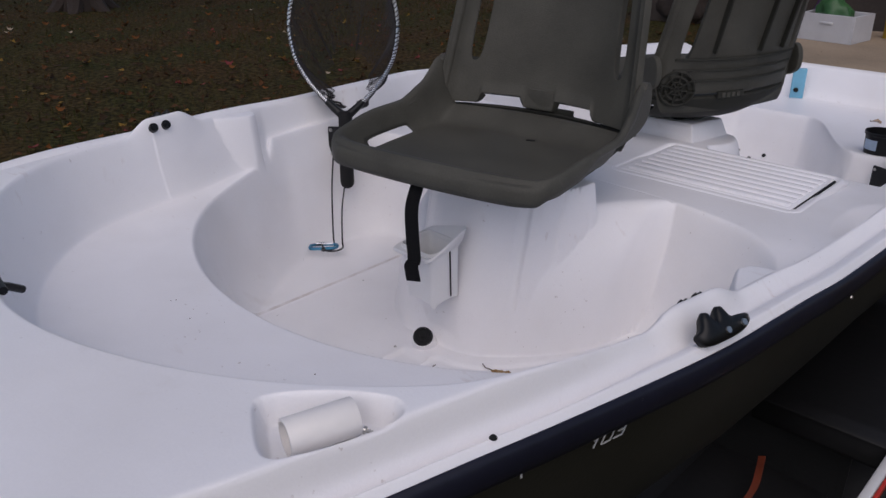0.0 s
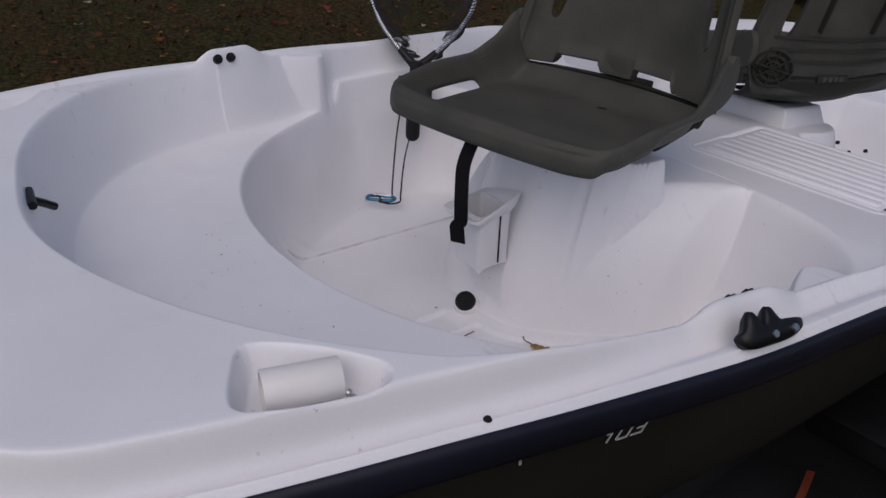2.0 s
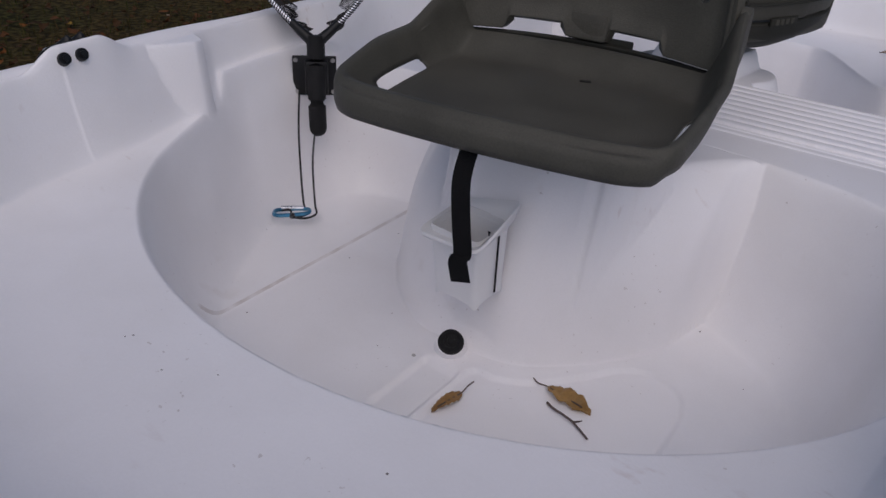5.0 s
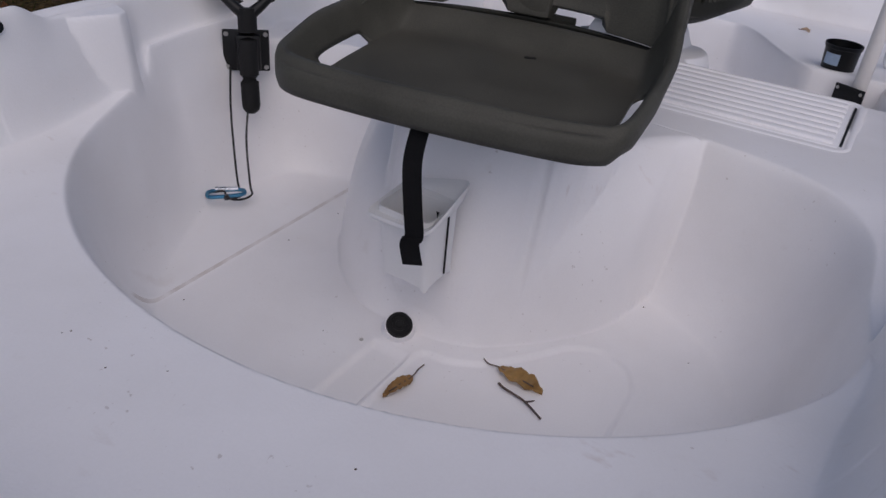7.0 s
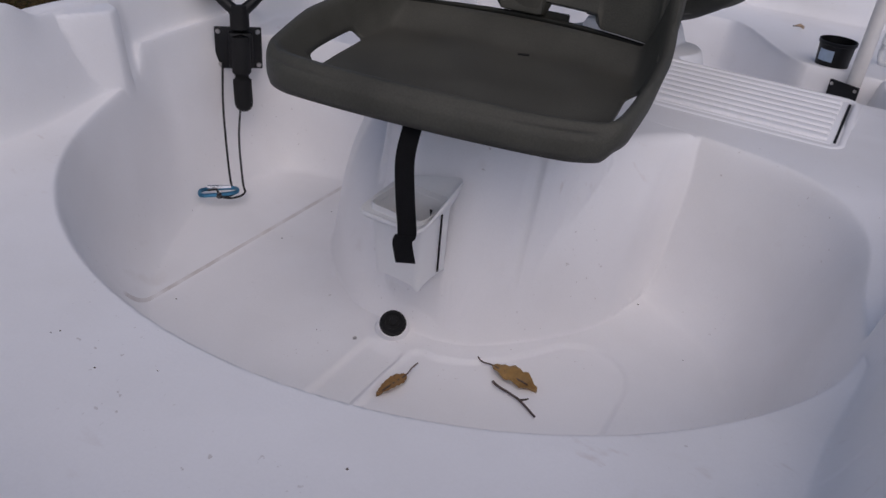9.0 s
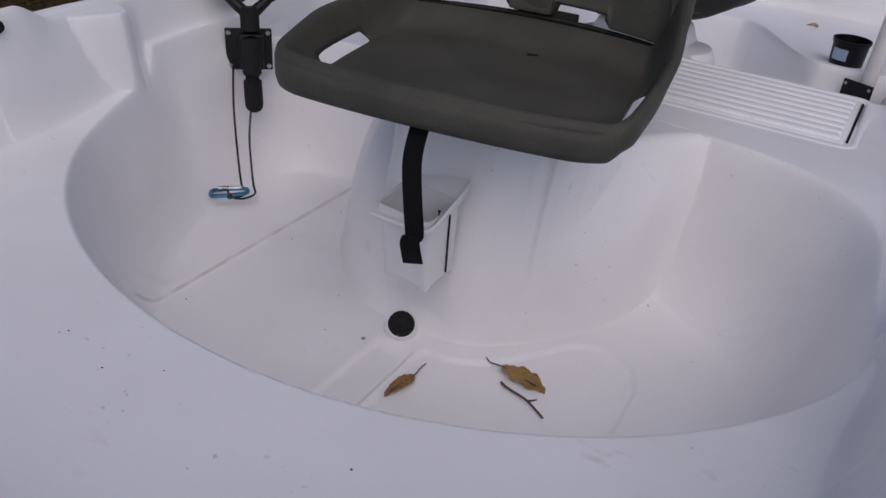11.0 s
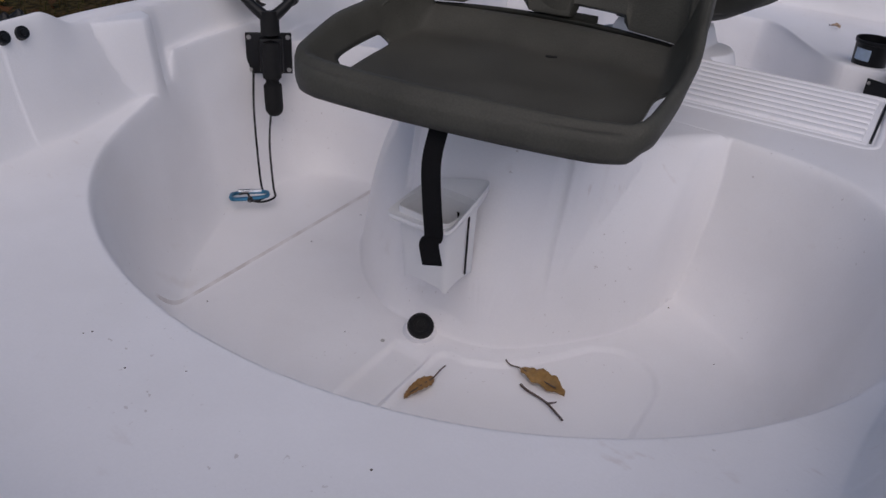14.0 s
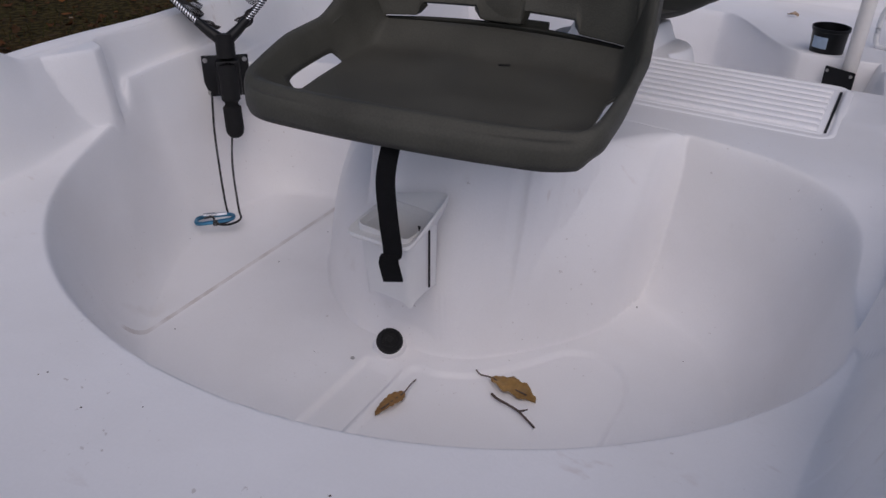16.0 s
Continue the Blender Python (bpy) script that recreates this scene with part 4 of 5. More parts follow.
for sx in (-1, 1):
    for sz in (-1, 1):
        bm = bmesh.new()
        cyl(bm, 0.0042, 0.002, pose(sx * 0.032, -0.003, sz * 0.028, 90, 0, 0), 0.0034, 12)
        part("screw", bm, STEEL, clip, "bright screw head")

# cord and carabiner
cara = thing("carabiner", pose(-0.459, 0.992, 0.582) @ Matrix.Scale(1.0, 4), "blue aluminium carabiner on a black cord, lying in the well", "carabiner")
bm = bmesh.new()
R = Matrix.Rotation(radians(45), 4, "Z")
loop = [(-0.030, 0.000, 0.006), (-0.026, 0.010, 0.006), (-0.010, 0.013, 0.006), (0.022, 0.011, 0.007), (0.030, 0.002, 0.008), (0.024, -0.007, 0.007), (-0.012, -0.010, 0.006), (-0.027, -0.009, 0.006)]
tube(bm, [R @ Vector(p) for p in spline(loop, 6, closed=True)], 0.0034, 8, closed=True)
part("body", bm, BLUE_ALU, cara)
bm = bmesh.new()
tube(bm, [R @ Vector(p) for p in ((-0.018, 0.0135, 0.009), (0.020, 0.0118, 0.009))], 0.0034, 8)
part("gate", bm, ALU, cara, "bright wire gate")
bm = bmesh.new()
tube(bm, spline([(-0.076, 0.103, 0.180), (-0.052, 0.074, 0.112), (-0.004, 0.032, 0.014), (0.012, 0.028, 0.003), (0.018, 0.010, 0.002), (0.008, -0.006, 0.003), (0.000, -0.004, 0.012), (-0.012, -0.012, 0.010)], 8), 0.0018, 6)
tube(bm, spline([(-0.045, 0.112, 0.135), (-0.022, 0.076, 0.073), (0.014, 0.042, 0.014), (0.030, 0.028, 0.003), (0.026, 0.004, 0.002), (0.008, -0.008, 0.003)], 8), 0.0018, 6)
bmesh.ops.create_uvsphere(bm, u_segments=10, v_segments=8, radius=0.0055, matrix=Matrix.Translation((0.008, -0.007, 0.005)))
part("cord", bm, CORD, cara, "black braided cord with a knot")


# ---- loose things ----
def dry_leaf(name, m, length, width, mat, label, lobes=3, stem=0.03, curl=0.008):
    lf = thing(name, m, label, "leaf", "fallen leaves in the boat")
    bm = bmesh.new()
    n, rows = 22, []
    for i in range(n + 1):
        t = i / n
        w = width / 2 * math.sin(math.pi * min(1, t ** 0.8)) ** 0.75 * (1 + 0.22 * math.sin(t * math.pi * 2 * lobes)) + 0.0004
        row = []
        for s in (-1, -0.5, 0, 0.5, 1):
            ws = w * (1 + (0.12 if lobes else 0.04) * math.sin(t * 17 + s * 3))
            row.append(bm.verts.new((s * ws, t * length, 0.002 + curl * (abs(s) ** 1.5 * 0.7 + 0.5 * math.sin(t * 5 + s)) * (0.3 + t) + 0.001 * math.sin(t * 40))))
        rows.append(row)
    for a, b in zip(rows, rows[1:]):
        for k in range(4):
            bm.faces.new((a[k], a[k + 1], b[k + 1], b[k]))
    blade = part("blade", bm, mat, lf, "", 60)
    sol = blade.modifiers.new("thick", "SOLIDIFY")
    sol.thickness = 0.0005
    bm = bmesh.new()
    tube(bm, spline([(0, length * 0.8, 0.0035), (0, length * 0.3, 0.003), (0, 0, 0.003), (0.004, -stem * 0.6, 0.003), (0.003, -stem, 0.006)], 5), 0.0010, 6)
    part("stem", bm, TWIG, lf, "dark thin stem")
    return lf


LZ = liner_z
dry_leaf("leaf", pose(0.105, 0.899, LZ(0.14, 0.89) + 0.002, 0, 0, -99), 0.069, 0.026, LEAF, "tan lobed dry oak leaf in the footwell", 3, 0.022)
dry_leaf("leaf", pose(0.025, 0.817, LZ(0.02, 0.79) + 0.002, 0, 0, 170), 0.053, 0.0185, LEAF_B, "small brown oval dry leaf in the footwell", 0, 0.025, 0.005)
twig = thing("twig", pose(0.119, 0.874, LZ(0.15, 0.86) + 0.002), "short grey-brown broken twig on the footwell floor", "twig")
bm = bmesh.new()
tube(bm, spline([(0.0, 0.0, 0), (0.012, -0.007, 0.002), (0.029, -0.009, 0.001), (0.046, -0.015, 0.002), (0.072, -0.029, 0.001)], 5), 0.0017, 7, taper=0.8)
tube(bm, [(0.044, -0.014, 0.002), (0.050, -0.011, 0.004), (0.053, -0.007, 0.004)], 0.0015, 6, taper=0.5)
part("stick", bm, TWIG, twig)

verts, faces = [], []
crumb = np.random.default_rng(5)
for x, y in ((-0.318, 0.763), (-0.312, 0.976), (-0.305, 1.094), (-0.122, 0.823), (-0.112, 0.457), (-0.108, 0.463), (-0.047, 0.448), (-0.005, 0.474), (-0.47, 0.943), (0.216, 1.151), (0.181, 0.477), (0.31, 1.06)):
    k, s, z = len(verts), 0.0007 + 0.0007 * crumb.random(), LZ(x, y)
    verts += [(x - s, y - 0.6 * s, z), (x + 0.8 * s, y - s, z), (x + s, y + 0.7 * s, z), (x - 0.5 * s, y + s, z), (x, y, z + 0.9 * s)]
    faces += [(k, k + 1, k + 4), (k + 1, k + 2, k + 4), (k + 2, k + 3, k + 4), (k + 3, k, k + 4)]
me = bpy.data.meshes.new("crumbs")
me.from_pydata(verts, [], faces)
me.materials.append(TWIG)
tagged(new("crumbs", me), "tiny dark crumbs of dirt on the white deck", "dirt", kind="stuff")

pz = LZ(0.430, 0.287)
pipe = thing("pvc_pipe", between((0.4225, 0.270, pz + 0.0160), (0.440, 0.325, pz + 0.0170)) @ Matrix.Scale(0.87, 4), "short off-white plastic pipe offcut in the deck pocket", "pipe")
bm = bmesh.new()
n = 40
rows = []
for r, z in ((0.0175, 0), (0.0178, 0.001), (0.0178, 0.063), (0.0175, 0.064), (0.0152, 0.064), (0.0150, 0.0)):
    rows.append([bm.verts.new((r * math.cos(2 * math.pi * k / n), r * math.sin(2 * math.pi * k / n), z)) for k in range(n)])
for a, b in zip(rows, rows[1:] + rows[:1]):
    for k in range(n):
        bm.faces.new((a[k], a[(k + 1) % n], b[(k + 1) % n], b[k]))
part("tube", bm, PVC, pipe, "", 30)
sc = thing("screw", between((0.450, 0.325, pz + 0.0075), (0.468, 0.334, pz + 0.0040)) @ Matrix.Scale(0.72, 4), "loose zinc screw in the deck pocket", "screw")
bm = bmesh.new()
tube(bm, [(0, 0, 0), (0, 0, 0.012), (0, 0, 0.024)], 0.0022, 8, taper=0.6)
for k in range(7):
    cyl(bm, 0.0029, 0.0012, pose(0, 0, 0.004 + k * 0.0028), 0.0020, 10)
part("shank", bm, STEEL, sc)
bm = bmesh.new()
cyl(bm, 0.0048, 0.0028, pose(0, 0, -0.0028), 0.0042, 14)
part("head", bm, STEEL, sc)

# stern clutter
cz = LZ(0.305, 2.170)
cup = thing("black_tub", pose(0.305, 2.170, cz) @ Matrix.Scale(0.9, 4), "small black plastic tub with a printed label on the stern deck", "tub")
bm = bmesh.new()
n, rows = 32, []
for r, z in ((0.0, 0.0), (0.040, 0.0), (0.043, 0.055), (0.046, 0.056), (0.046, 0.064), (0.043, 0.064), (0.040, 0.01), (0.0, 0.008)):
    rows.append([bm.verts.new((max(r, 0.0005) * math.cos(2 * math.pi * k / n), max(r, 0.0005) * math.sin(2 * math.pi * k / n), z)) for k in range(n)])
for a, b in zip(rows, rows[1:]):
    for k in range(n):
        bm.faces.new((a[k], a[(k + 1) % n], b[(k + 1) % n], b[k]))
part("body", bm, BLACK, cup, "", 40)
bm = bmesh.new()
pts = [[(0.0428 * math.cos(a), 0.0428 * math.sin(a), z) for a in np.linspace(radians(-142), radians(-88), 8)] for z in (0.016, 0.044)]
va = [[bm.verts.new(p) for p in r] for r in pts]
for k in range(7):
    bm.faces.new((va[0][k], va[0][k + 1], va[1][k + 1], va[1][k]))
part("label", bm, LABEL, cup, "pale blue label")
dry_leaf("leaf", pose(0.155, 2.62, LZ(0.155, 2.62) + 0.004, 0, 0, -70), 0.028, 0.016, LEAF_PALE, "pale curled dry leaf on the stern deck", 2, 0.004, 0.007)
brk = thing("net_clip", pose(0.350, 2.085, LZ(0.334, 2.13) - 0.045, 0, 0, -25), "black plastic clip plate screwed to the rear wall", "clip")
bm = bmesh.new()
box(bm, (0.070, 0.006, 0.062), pose(0, 0, 0.0), 0.002, 2)
part("plate", bm, BLACK, brk)
for sx in (-1, 1):
    bm = bmesh.new()
    cyl(bm, 0.004, 0.002, pose(sx * 0.028, -0.003, 0.022, 90, 0, 0), 0.0034, 12)
    part("screw", bm, STEEL, brk, "bright screw head")
post = thing("plastic_tube", between((0.366, 2.098, LZ(0.350, 2.13) - 0.045), (0.376, 2.125, 1.30)), "pale grey plastic tube standing upright in the rear clip", "tube")
bm = bmesh.new()
rows = []
for r, z in ((0.0150, 0.0), (0.0155, 0.002), (0.0155, 0.498), (0.0150, 0.500), (0.0130, 0.500), (0.0130, 0.002)):
    rows.append([bm.verts.new((r * math.cos(2 * math.pi * k / 28), r * math.sin(2 * math.pi * k / 28), z)) for k in range(28)])
for a, b in zip(rows, rows[1:] + rows[:1]):
    for k in range(28):
        bm.faces.new((a[k], a[(k + 1) % 28], b[(k + 1) % 28], b[k]))
part("tube", bm, PVC, post, "", 30)
loop = thing("plastic_loop", pose(0.428, 2.300, LZ(0.428, 2.300), 0, 0, -28), "white oval plastic loop standing on the stern deck", "loop")
bm = bmesh.new()
tube(bm, spline([(-0.032, 0, 0.006), (-0.038, 0, 0.050), (-0.030, 0, 0.092), (0.0, 0, 0.106), (0.030, 0, 0.092), (0.038, 0, 0.050), (0.032, 0, 0.006), (0.0, 0, 0.006)], 6, closed=True), 0.007, 10, closed=True)
part("ring", bm, WHITE_CLEAN, loop)
tag = thing("blue_bracket", pose(-0.178, 2.90, LZ(-0.178, 2.90), 0, 0, 25), "light blue plastic bracket standing at the transom", "bracket")
bm = bmesh.new()
box(bm, (0.044, 0.012, 0.105), pose(0, 0, 0.0525), 0.003, 2)
part("plate", bm, BLUE, tag)
bm = bmesh.new()
cyl(bm, 0.008, 0.006, pose(-0.005, -0.006, 0.03, 90, 0, 0), n=12)
part("bolt", bm, RUBBER, tag)

# ---- trailer ----
trailer = thing("boat_trailer", pose(0, 0, 0), "black steel boat trailer with fender and tyre under the boat", "trailer")
for sx in (-1, 1):
    bm = bmesh.new()
    box(bm, (0.06, 2.9, 0.08), pose(sx * 0.40 - 0.04, 1.55, 0.42), 0.006, 2)
    part("side_rail", bm, TRAILER, trailer)
    bm = bmesh.new()
    box(bm, (0.05, 2.2, 0.05), pose(sx * 0.30 - 0.04, 1.6, 0.478), 0.006, 2)
    part("bunk", bm, RUBBER, trailer, "dark carpeted bunk")
    w = new("wheel")
    w.parent = trailer
    w.matrix_basis = pose(sx * 0.64 - 0.04, 1.40, 0.212, 0, 90, 0) @ Matrix.Scale(0.75, 4)
    bm = bmesh.new()
    n, rows = 64, []
    for r, z in ((0.16, -0.075), (0.20, -0.088), (0.25, -0.085), (0.275, -0.068), (0.282, -0.03), (0.283, 0.0), (0.282, 0.03), (0.275, 0.068), (0.25, 0.085), (0.20, 0.088), (0.16, 0.075)):
        rows.append([bm.verts.new(((r - (0.007 if k % 4 == 0 and r > 0.27 else 0)) * math.cos(2 * math.pi * k / n), (r - (0.007 if k % 4 == 0 and r > 0.27 else 0)) * math.sin(2 * math.pi * k / n), z)) for k in range(n)])
    for a, b in zip(rows, rows[1:]):
        for k in range(n):
            bm.faces.new((a[k], a[(k + 1) % n], b[(k + 1) % n], b[k]))
    part("tyre", bm, RUBBER, w, "", 30)
    bm = bmesh.new()
    cyl(bm, 0.165, 0.12, pose(0, 0, -0.06), n=32)
    cyl(bm, 0.05, 0.03, pose(0, 0, 0.055), n=20)
    part("rim", bm, TRAILER, w, "", 30)
    bm = bmesh.new()
    prof = [(-0.262, 0.515), (-0.258, 0.545), (-0.245, 0.556), (-0.15, 0.562), (0.15, 0.562), (0.24, 0.550), (0.30, 0.50), (0.33, 0.38)]
    ra = [[bm.verts.new((sx * 0.60 - 0.04 + sx * ox, 1.40 + p[0], p[1] + oz)) for p in spline(prof, 4)] for ox, oz in ((-0.10, 0), (0.12, 0), (0.13, -0.012), (0.13, -0.03))]
    for a, b in zip(ra, ra[1:]):
        for k in range(len(a) - 1):
            bm.faces.new((a[k], a[k + 1], b[k + 1], b[k]))
    fender = part("fender", bm, TRAILER, trailer, "black steel fender", 50)
    sol = fender.modifiers.new("thick", "SOLIDIFY")
    sol.thickness = 0.004
for sx in (-1, 1):
    for y in (1.22, 1.58):
        bm = bmesh.new()
        box(bm, (0.20, 0.03, 0.02), pose(sx * 0.49 - 0.04, y, 0.535, 0, sx * 6, 0), 0.003, 1)
        part("fender_bracket", bm, TRAILER, trailer)
for y in (0.85, 1.4, 2.5):
    bm = bmesh.new()
    box(bm, (0.86, 0.05, 0.06), pose(-0.04, y, 0.37), 0.005, 2)
    part("cross_member", bm, TRAILER, trailer)
# added black plates stand for the shade under the boat, hiding lit grass
for sx in (-1, 1):
    bm = bmesh.new()
    box(bm, (0.26, 1.15, 0.008), pose(sx * 0.50 - 0.04, 0.62, 0.40), 0.002, 1)
    part("shade_plate", bm, TRAILER, trailer, "added black plate hiding the grass, standing for shade")
    bm = bmesh.new()
    box(bm, (0.18, 0.90, 0.008), pose(sx * 0.455 - 0.04, 1.66, 0.40), 0.002, 1)
    part("shade_plate", bm, TRAILER, trailer, "added black plate hiding the grass, standing for shade")
    # added flap darkens the opening under the fender in place of shade
    bm = bmesh.new()
    box(bm, (0.30, 0.006, 0.125), pose(sx * 0.50 - 0.04, 1.180, 0.462), 0.001, 1)
    part("shade_flap", bm, RUBBER, trailer, "added black flap hiding lit grass before the wheel")
bm = bmesh.new()
box(bm, (0.005, 0.16, 0.012), pose(0.6785, 1.066, 0.547), 0.001, 1)
part("edge_reflector", bm, RED, trailer, "thin red reflector strip")
bm = bmesh.new()
box(bm, (1.24, 0.05, 0.05), pose(-0.04, 1.40, 0.212), 0.004, 1)
box(bm, (0.05, 0.05, 0.17), pose(-0.40, 1.40, 0.30), 0.004, 1)
box(bm, (0.05, 0.05, 0.17), pose(0.32, 1.40, 0.30), 0.004, 1)
part("axle", bm, TRAILER, trailer)
bm = bmesh.new()
box(bm, (0.10, 2.6, 0.08), pose(0, 0.0, 0.40), 0.006, 2)
part("tongue", bm, TRAILER, trailer)
bm = bmesh.new()
cyl(bm, 0.03, 0.36, pose(0.02, -1.25, 0.0), n=16)
part("jack_stand", bm, TRAILER, trailer)
bm = bmesh.new()
ribbon(bm, spline([(0.490, 1.135, 0.452), (0.499, 1.105, 0.448), (0.506, 1.075, 0.436), (0.503, 1.055, 0.418), (0.500, 1.045, 0.405)], 5), (0.9, 0.25, 0.3), 0.011, 0.003)
part("tie_strap", bm, ORANGE, trailer, "orange tie-down strap")
bm = bmesh.new()
box(bm, (0.014, 0.16, 0.014), pose(0.668, 1.066, 0.548), 0.003, 2)
part("marker", bm, LETTER, trailer, "white edge marker")

# ---- ground and surroundings ----
bm = bmesh.new()
n = 60
g = [[bm.verts.new((x, y, 0.025 * noise.noise((x * 0.6, y * 0.6, 0)) * min(1, max(0, (math.hypot(x, y - 1) - 2) / 3)) - 0.0 + 0.0)) for x in [math.copysign(abs(a) ** 2.2 * 300, a) for a in np.linspace(-1, 1, n)]] for y in [1 + math.copysign(abs(a) ** 2.2 * 300, a) for a in np.linspace(-1, 1, n)]]
for a, b in zip(g, g[1:]):
    for k in range(n - 1):
        bm.faces.new((a[k], a[k + 1], b[k + 1], b[k]))
ground = part("ground", bm, LAWN)
tagged(ground, "autumn lawn of dull green grass strewn with fallen leaves", "ground", kind="structure")

bm = bmesh.new()
box(bm, (9.0, 5.0, 0.12), pose(2.3, 8.0, 0.0, 0, 0, 14), 0.01, 1)
slab = part("pavement", bm, CONCRETE)
tagged(slab, "worn tan concrete slab before the shed", "pavement", kind="structure")


def crate(m):
    c = thing("storage_crate", m, "white wooden box with a hand grip standing on the concrete", "crate")
    for sx in (-1, 1):
        bm = bmesh.new()
        box(bm, (0.02, 0.40, 0.24), pose(sx * 0.24, 0, 0.12), 0.003, 1)
        part("end_board", bm, CRATE, c)
        bm = bmesh.new()
        box(bm, (0.46, 0.02, 0.24), pose(0, sx * 0.19, 0.12), 0.003, 1)
        part("side_board", bm, CRATE, c)
        bm = bmesh.new()
        box(bm, (0.11, 0.016, 0.022), pose(0, sx * 0.205, 0.165), 0.005, 2)
        part("grip", bm, CRATE, c)
    bm = bmesh.new()
    box(bm, (0.46, 0.36, 0.015), pose(0, 0, 0.01))
    part("bottom_board", bm, CRATE, c)
    return c


crate(pose(-1.72, 8.00, 0.06, 0, 0, -6))


# loose litter on the lawn, each kind one mesh
rng = np.random.default_rng(7)


def scatter(name, count, size, mat, label, category, blades):
    verts, faces = [], []
    for _ in range(count):
        r = 1.6 + 11.5 * rng.random() ** 0.75
        a = radians(360 * rng.random())
        x, y = 0.3 + r * math.cos(a) * 1.1, 1.0 + r * math.sin(a) * 0.9
        if (abs(x) < 0.80 and -0.4 < y < 3.3) or (x > -1.9 + 0.1 * y and y > 5.6):
            continue
        s, th = size * (0.6 + 0.8 * rng.random()), rng.random() * 6.283
        c, n = math.cos(th), math.sin(th)
        z = 0.03 * noise.noise((x * 0.6, y * 0.6, 0)) + 0.012
        k = len(verts)
        if blades:
            lean = rng.normal(0, 0.5, 2) * s
            verts += [(x - 0.004 * c, y - 0.004 * n, z - 0.03), (x + 0.004 * c, y + 0.004 * n, z - 0.03), (x + lean[0], y + lean[1], z + s)]
            faces.append((k, k + 1, k + 2))
        else:
            w, curl = s * 0.34, s * 0.35 * rng.random()
            for f, e, h in ((-0.5, 0.08, curl), (-0.2, 1, 0.2 * curl), (0.2, 0.9, 0), (0.5, 0.08, curl * 0.8)):
                for sd in (-1, 1):
                    verts.append((x + f * s * c - sd * e * w * n, y + f * s * n + sd * e * w * c, z + 1.2 * h + 0.8 * curl * (sd > 0) + 0.01))
            faces += [(k, k + 1, k + 3, k + 2), (k + 2, k + 3, k + 5, k + 4), (k + 4, k + 5, k + 7, k + 6)]
    me = bpy.data.meshes.new(name)
    me.from_pydata(verts, [], faces)
    me.materials.append(mat)
    return tagged(new(name, me), label, category, kind="stuff")


scatter("grass", 95000, 0.045, GRASS, "short dull green and straw-coloured lawn grass", "grass", True)
scatter("fallen_leaves", 25000, 0.050, FALLEN, "brown, orange and yellow leaves scattered on the lawn", "leaves", False)


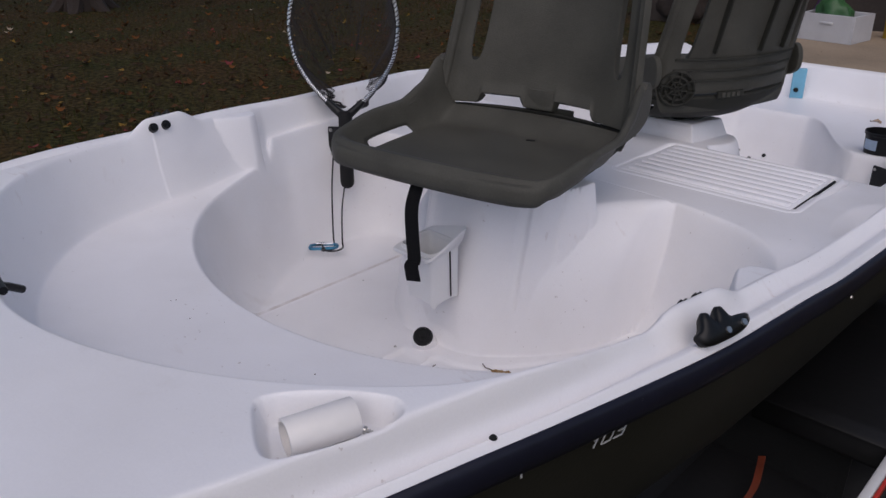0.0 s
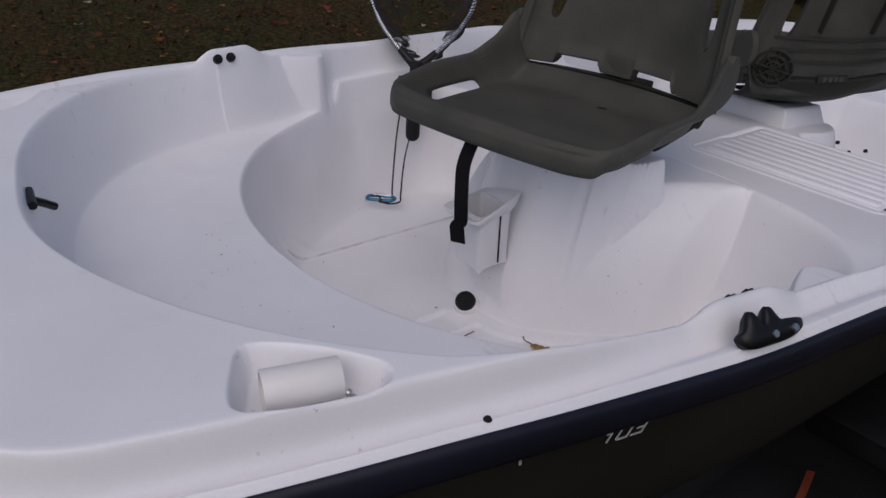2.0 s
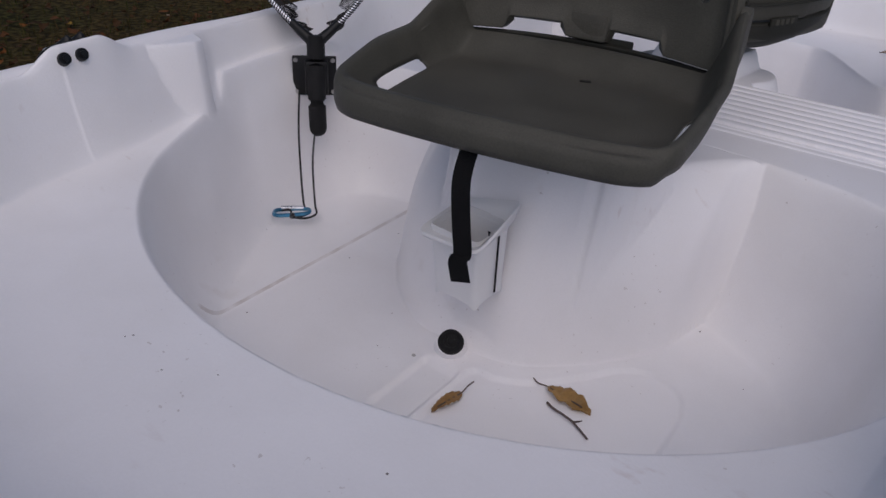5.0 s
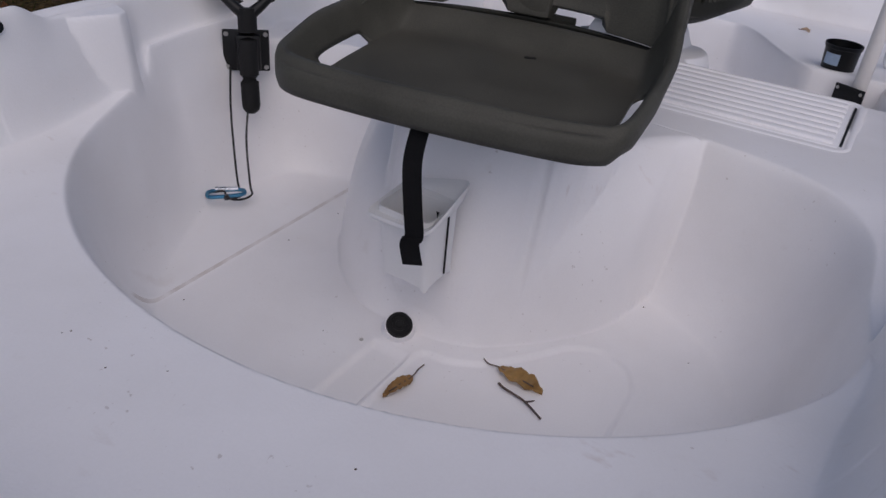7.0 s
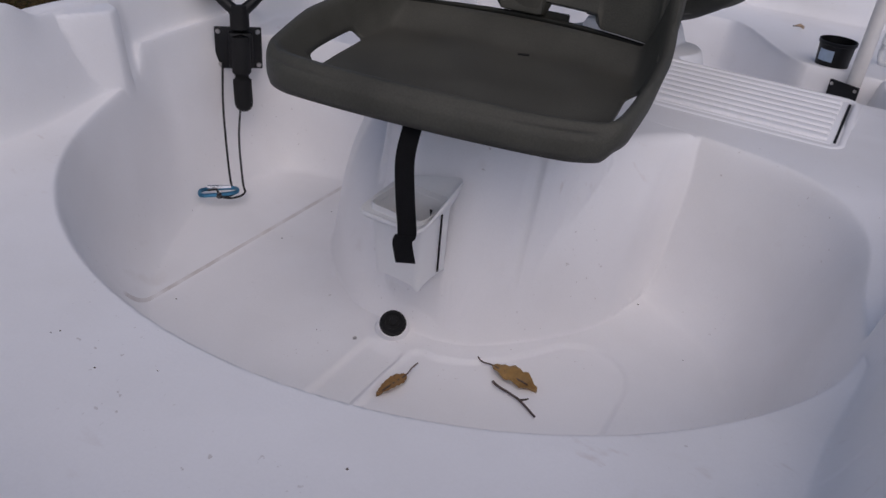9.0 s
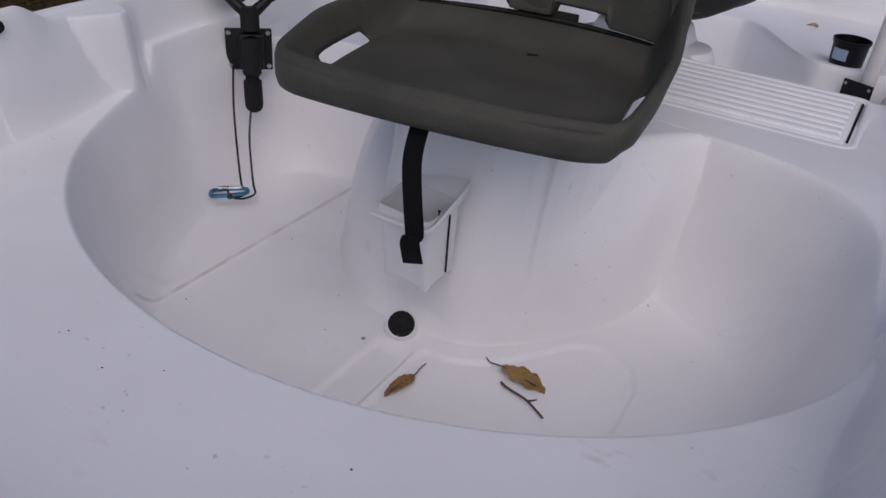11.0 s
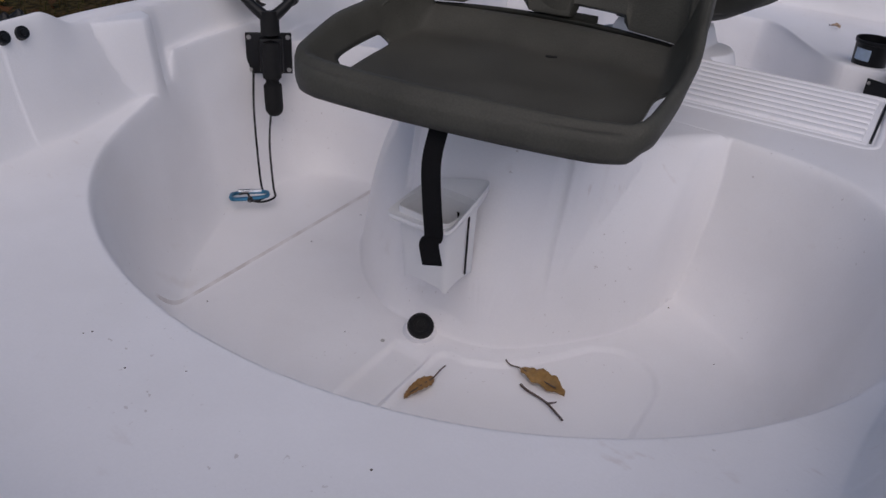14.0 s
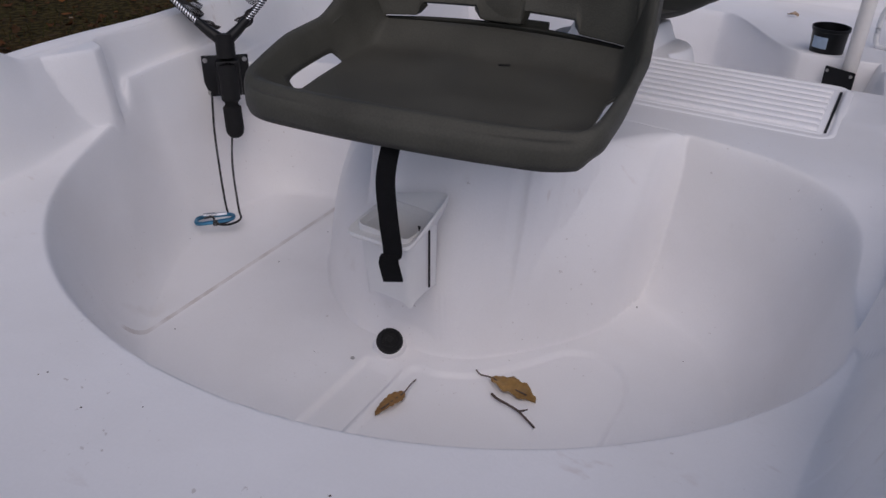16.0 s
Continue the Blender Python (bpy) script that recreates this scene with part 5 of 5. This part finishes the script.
def tree(m):
    t = thing("tree", m, "broad-leaved tree with a rough trunk on the lawn", "tree")
    bm = bmesh.new()
    tube(bm, spline([(0, 0, -0.1), (0.02, 0, 0.25), (0.0, 0.02, 1.5), (0.06, -0.04, 3.2), (0.02, 0.05, 4.6)], 6), 0.27, 14, taper=0.55)
    for k in range(6):
        a = k * 1.05 + 0.3
        tube(bm, spline([(0.15 * math.cos(a), 0.15 * math.sin(a), 0.25), (0.27 * math.cos(a), 0.27 * math.sin(a), 0.05), (0.42 * math.cos(a), 0.42 * math.sin(a), -0.07)], 4), 0.12, 8, taper=0.5)
    part("trunk", bm, BARK, t, "rough brown trunk with flared roots")
    tips = []
    for k in range(9):
        a, h = k * 2.4, 2.6 + 0.24 * k
        e = Vector((2.1 * math.cos(a), 2.1 * math.sin(a), h + 1.3))
        bm = bmesh.new()
        tube(bm, spline([(0.03, 0, h), (0.45 * e.x, 0.45 * e.y, h + 0.4), tuple(e)], 5), 0.085, 8, taper=0.3)
        part("limb", bm, BARK, t)
        tips += [e, e * 0.7 + Vector((0, 0, 1.2))]
    verts, faces = [], []
    for _ in range(3600):
        c = tips[int(rng.integers(len(tips)))] + Vector(rng.normal(0, 0.55, 3))
        u, v = Vector(rng.normal(0, 1, 3)).normalized() * 0.09, Vector(rng.normal(0, 1, 3)).normalized() * 0.06
        k = len(verts)
        verts += [tuple(c - u), tuple(c + v), tuple(c + u), tuple(c - v)]
        faces.append((k, k + 1, k + 2, k + 3))
    me = bpy.data.meshes.new("crown")
    me.from_pydata(verts, [], faces)
    me.materials.append(CROWN)
    cr = new("crown", me)
    cr.parent = t


tree(pose(-9.3, 4.35, 0))

# dark shed at the back
bm = bmesh.new()
box(bm, (9.0, 0.15, 2.6), pose(0.4, 9.35, 1.3, 0, 0, 14), 0.01, 1)
tagged(part("wall_shed", bm, DARKWALL), "dark brown board wall of a shed", "wall", kind="structure")

def lump(name, m, size, mat, label, category, seed=0):
    bm = bmesh.new()
    bmesh.ops.create_icosphere(bm, subdivisions=4, radius=1)
    for v in bm.verts:
        v.co *= 1 + 0.28 * noise.noise(v.co * 1.7 + Vector((seed, 0, 0))) + 0.10 * noise.noise(v.co * 5 + Vector((0, seed, 0)))
        v.co = Vector((v.co.x * size[0], v.co.y * size[1], max(-0.85, v.co.z) * size[2] + 0.85 * size[2]))
    ob = part(name, bm, mat, None, "", 0, m)
    ob.data.polygons.foreach_set("use_smooth", [True] * len(ob.data.polygons))
    return tagged(ob, label, category)


lump("green_bag", pose(-1.76, 8.00, 0.085), (0.17, 0.13, 0.19), GREEN, "dull green bag stowed in the white crate", "bag", 1)
lump("purple_cloth", pose(-1.98, 8.45, 0.06), (0.11, 0.10, 0.22), PURPLE, "crumpled purple cloth beside the white crate", "cloth", 2)
lump("black_shoe", pose(-1.22, 8.25, 0.06), (0.13, 0.07, 0.05), RUBBER, "worn black shoe on the concrete", "shoe", 3)
lump("grey_sack", pose(-3.45, 8.35, 0.0), (0.26, 0.2, 0.22), BARK, "dark grey-brown sack leaning by the shed", "sack", 4)
bm = bmesh.new()
cyl(bm, 0.06, 0.20, pose(0, 0, 0), 0.06, 20)
cyl(bm, 0.06, 0.06, pose(0, 0, 0.20), 0.025, 20)
cyl(bm, 0.025, 0.04, pose(0, 0, 0.26), 0.025, 16)
tagged(part("yellow_bottle", bm, YELLOW, None, "", 40, pose(-1.36, 8.42, 0.06)), "yellow plastic bottle by the shed wall", "bottle")
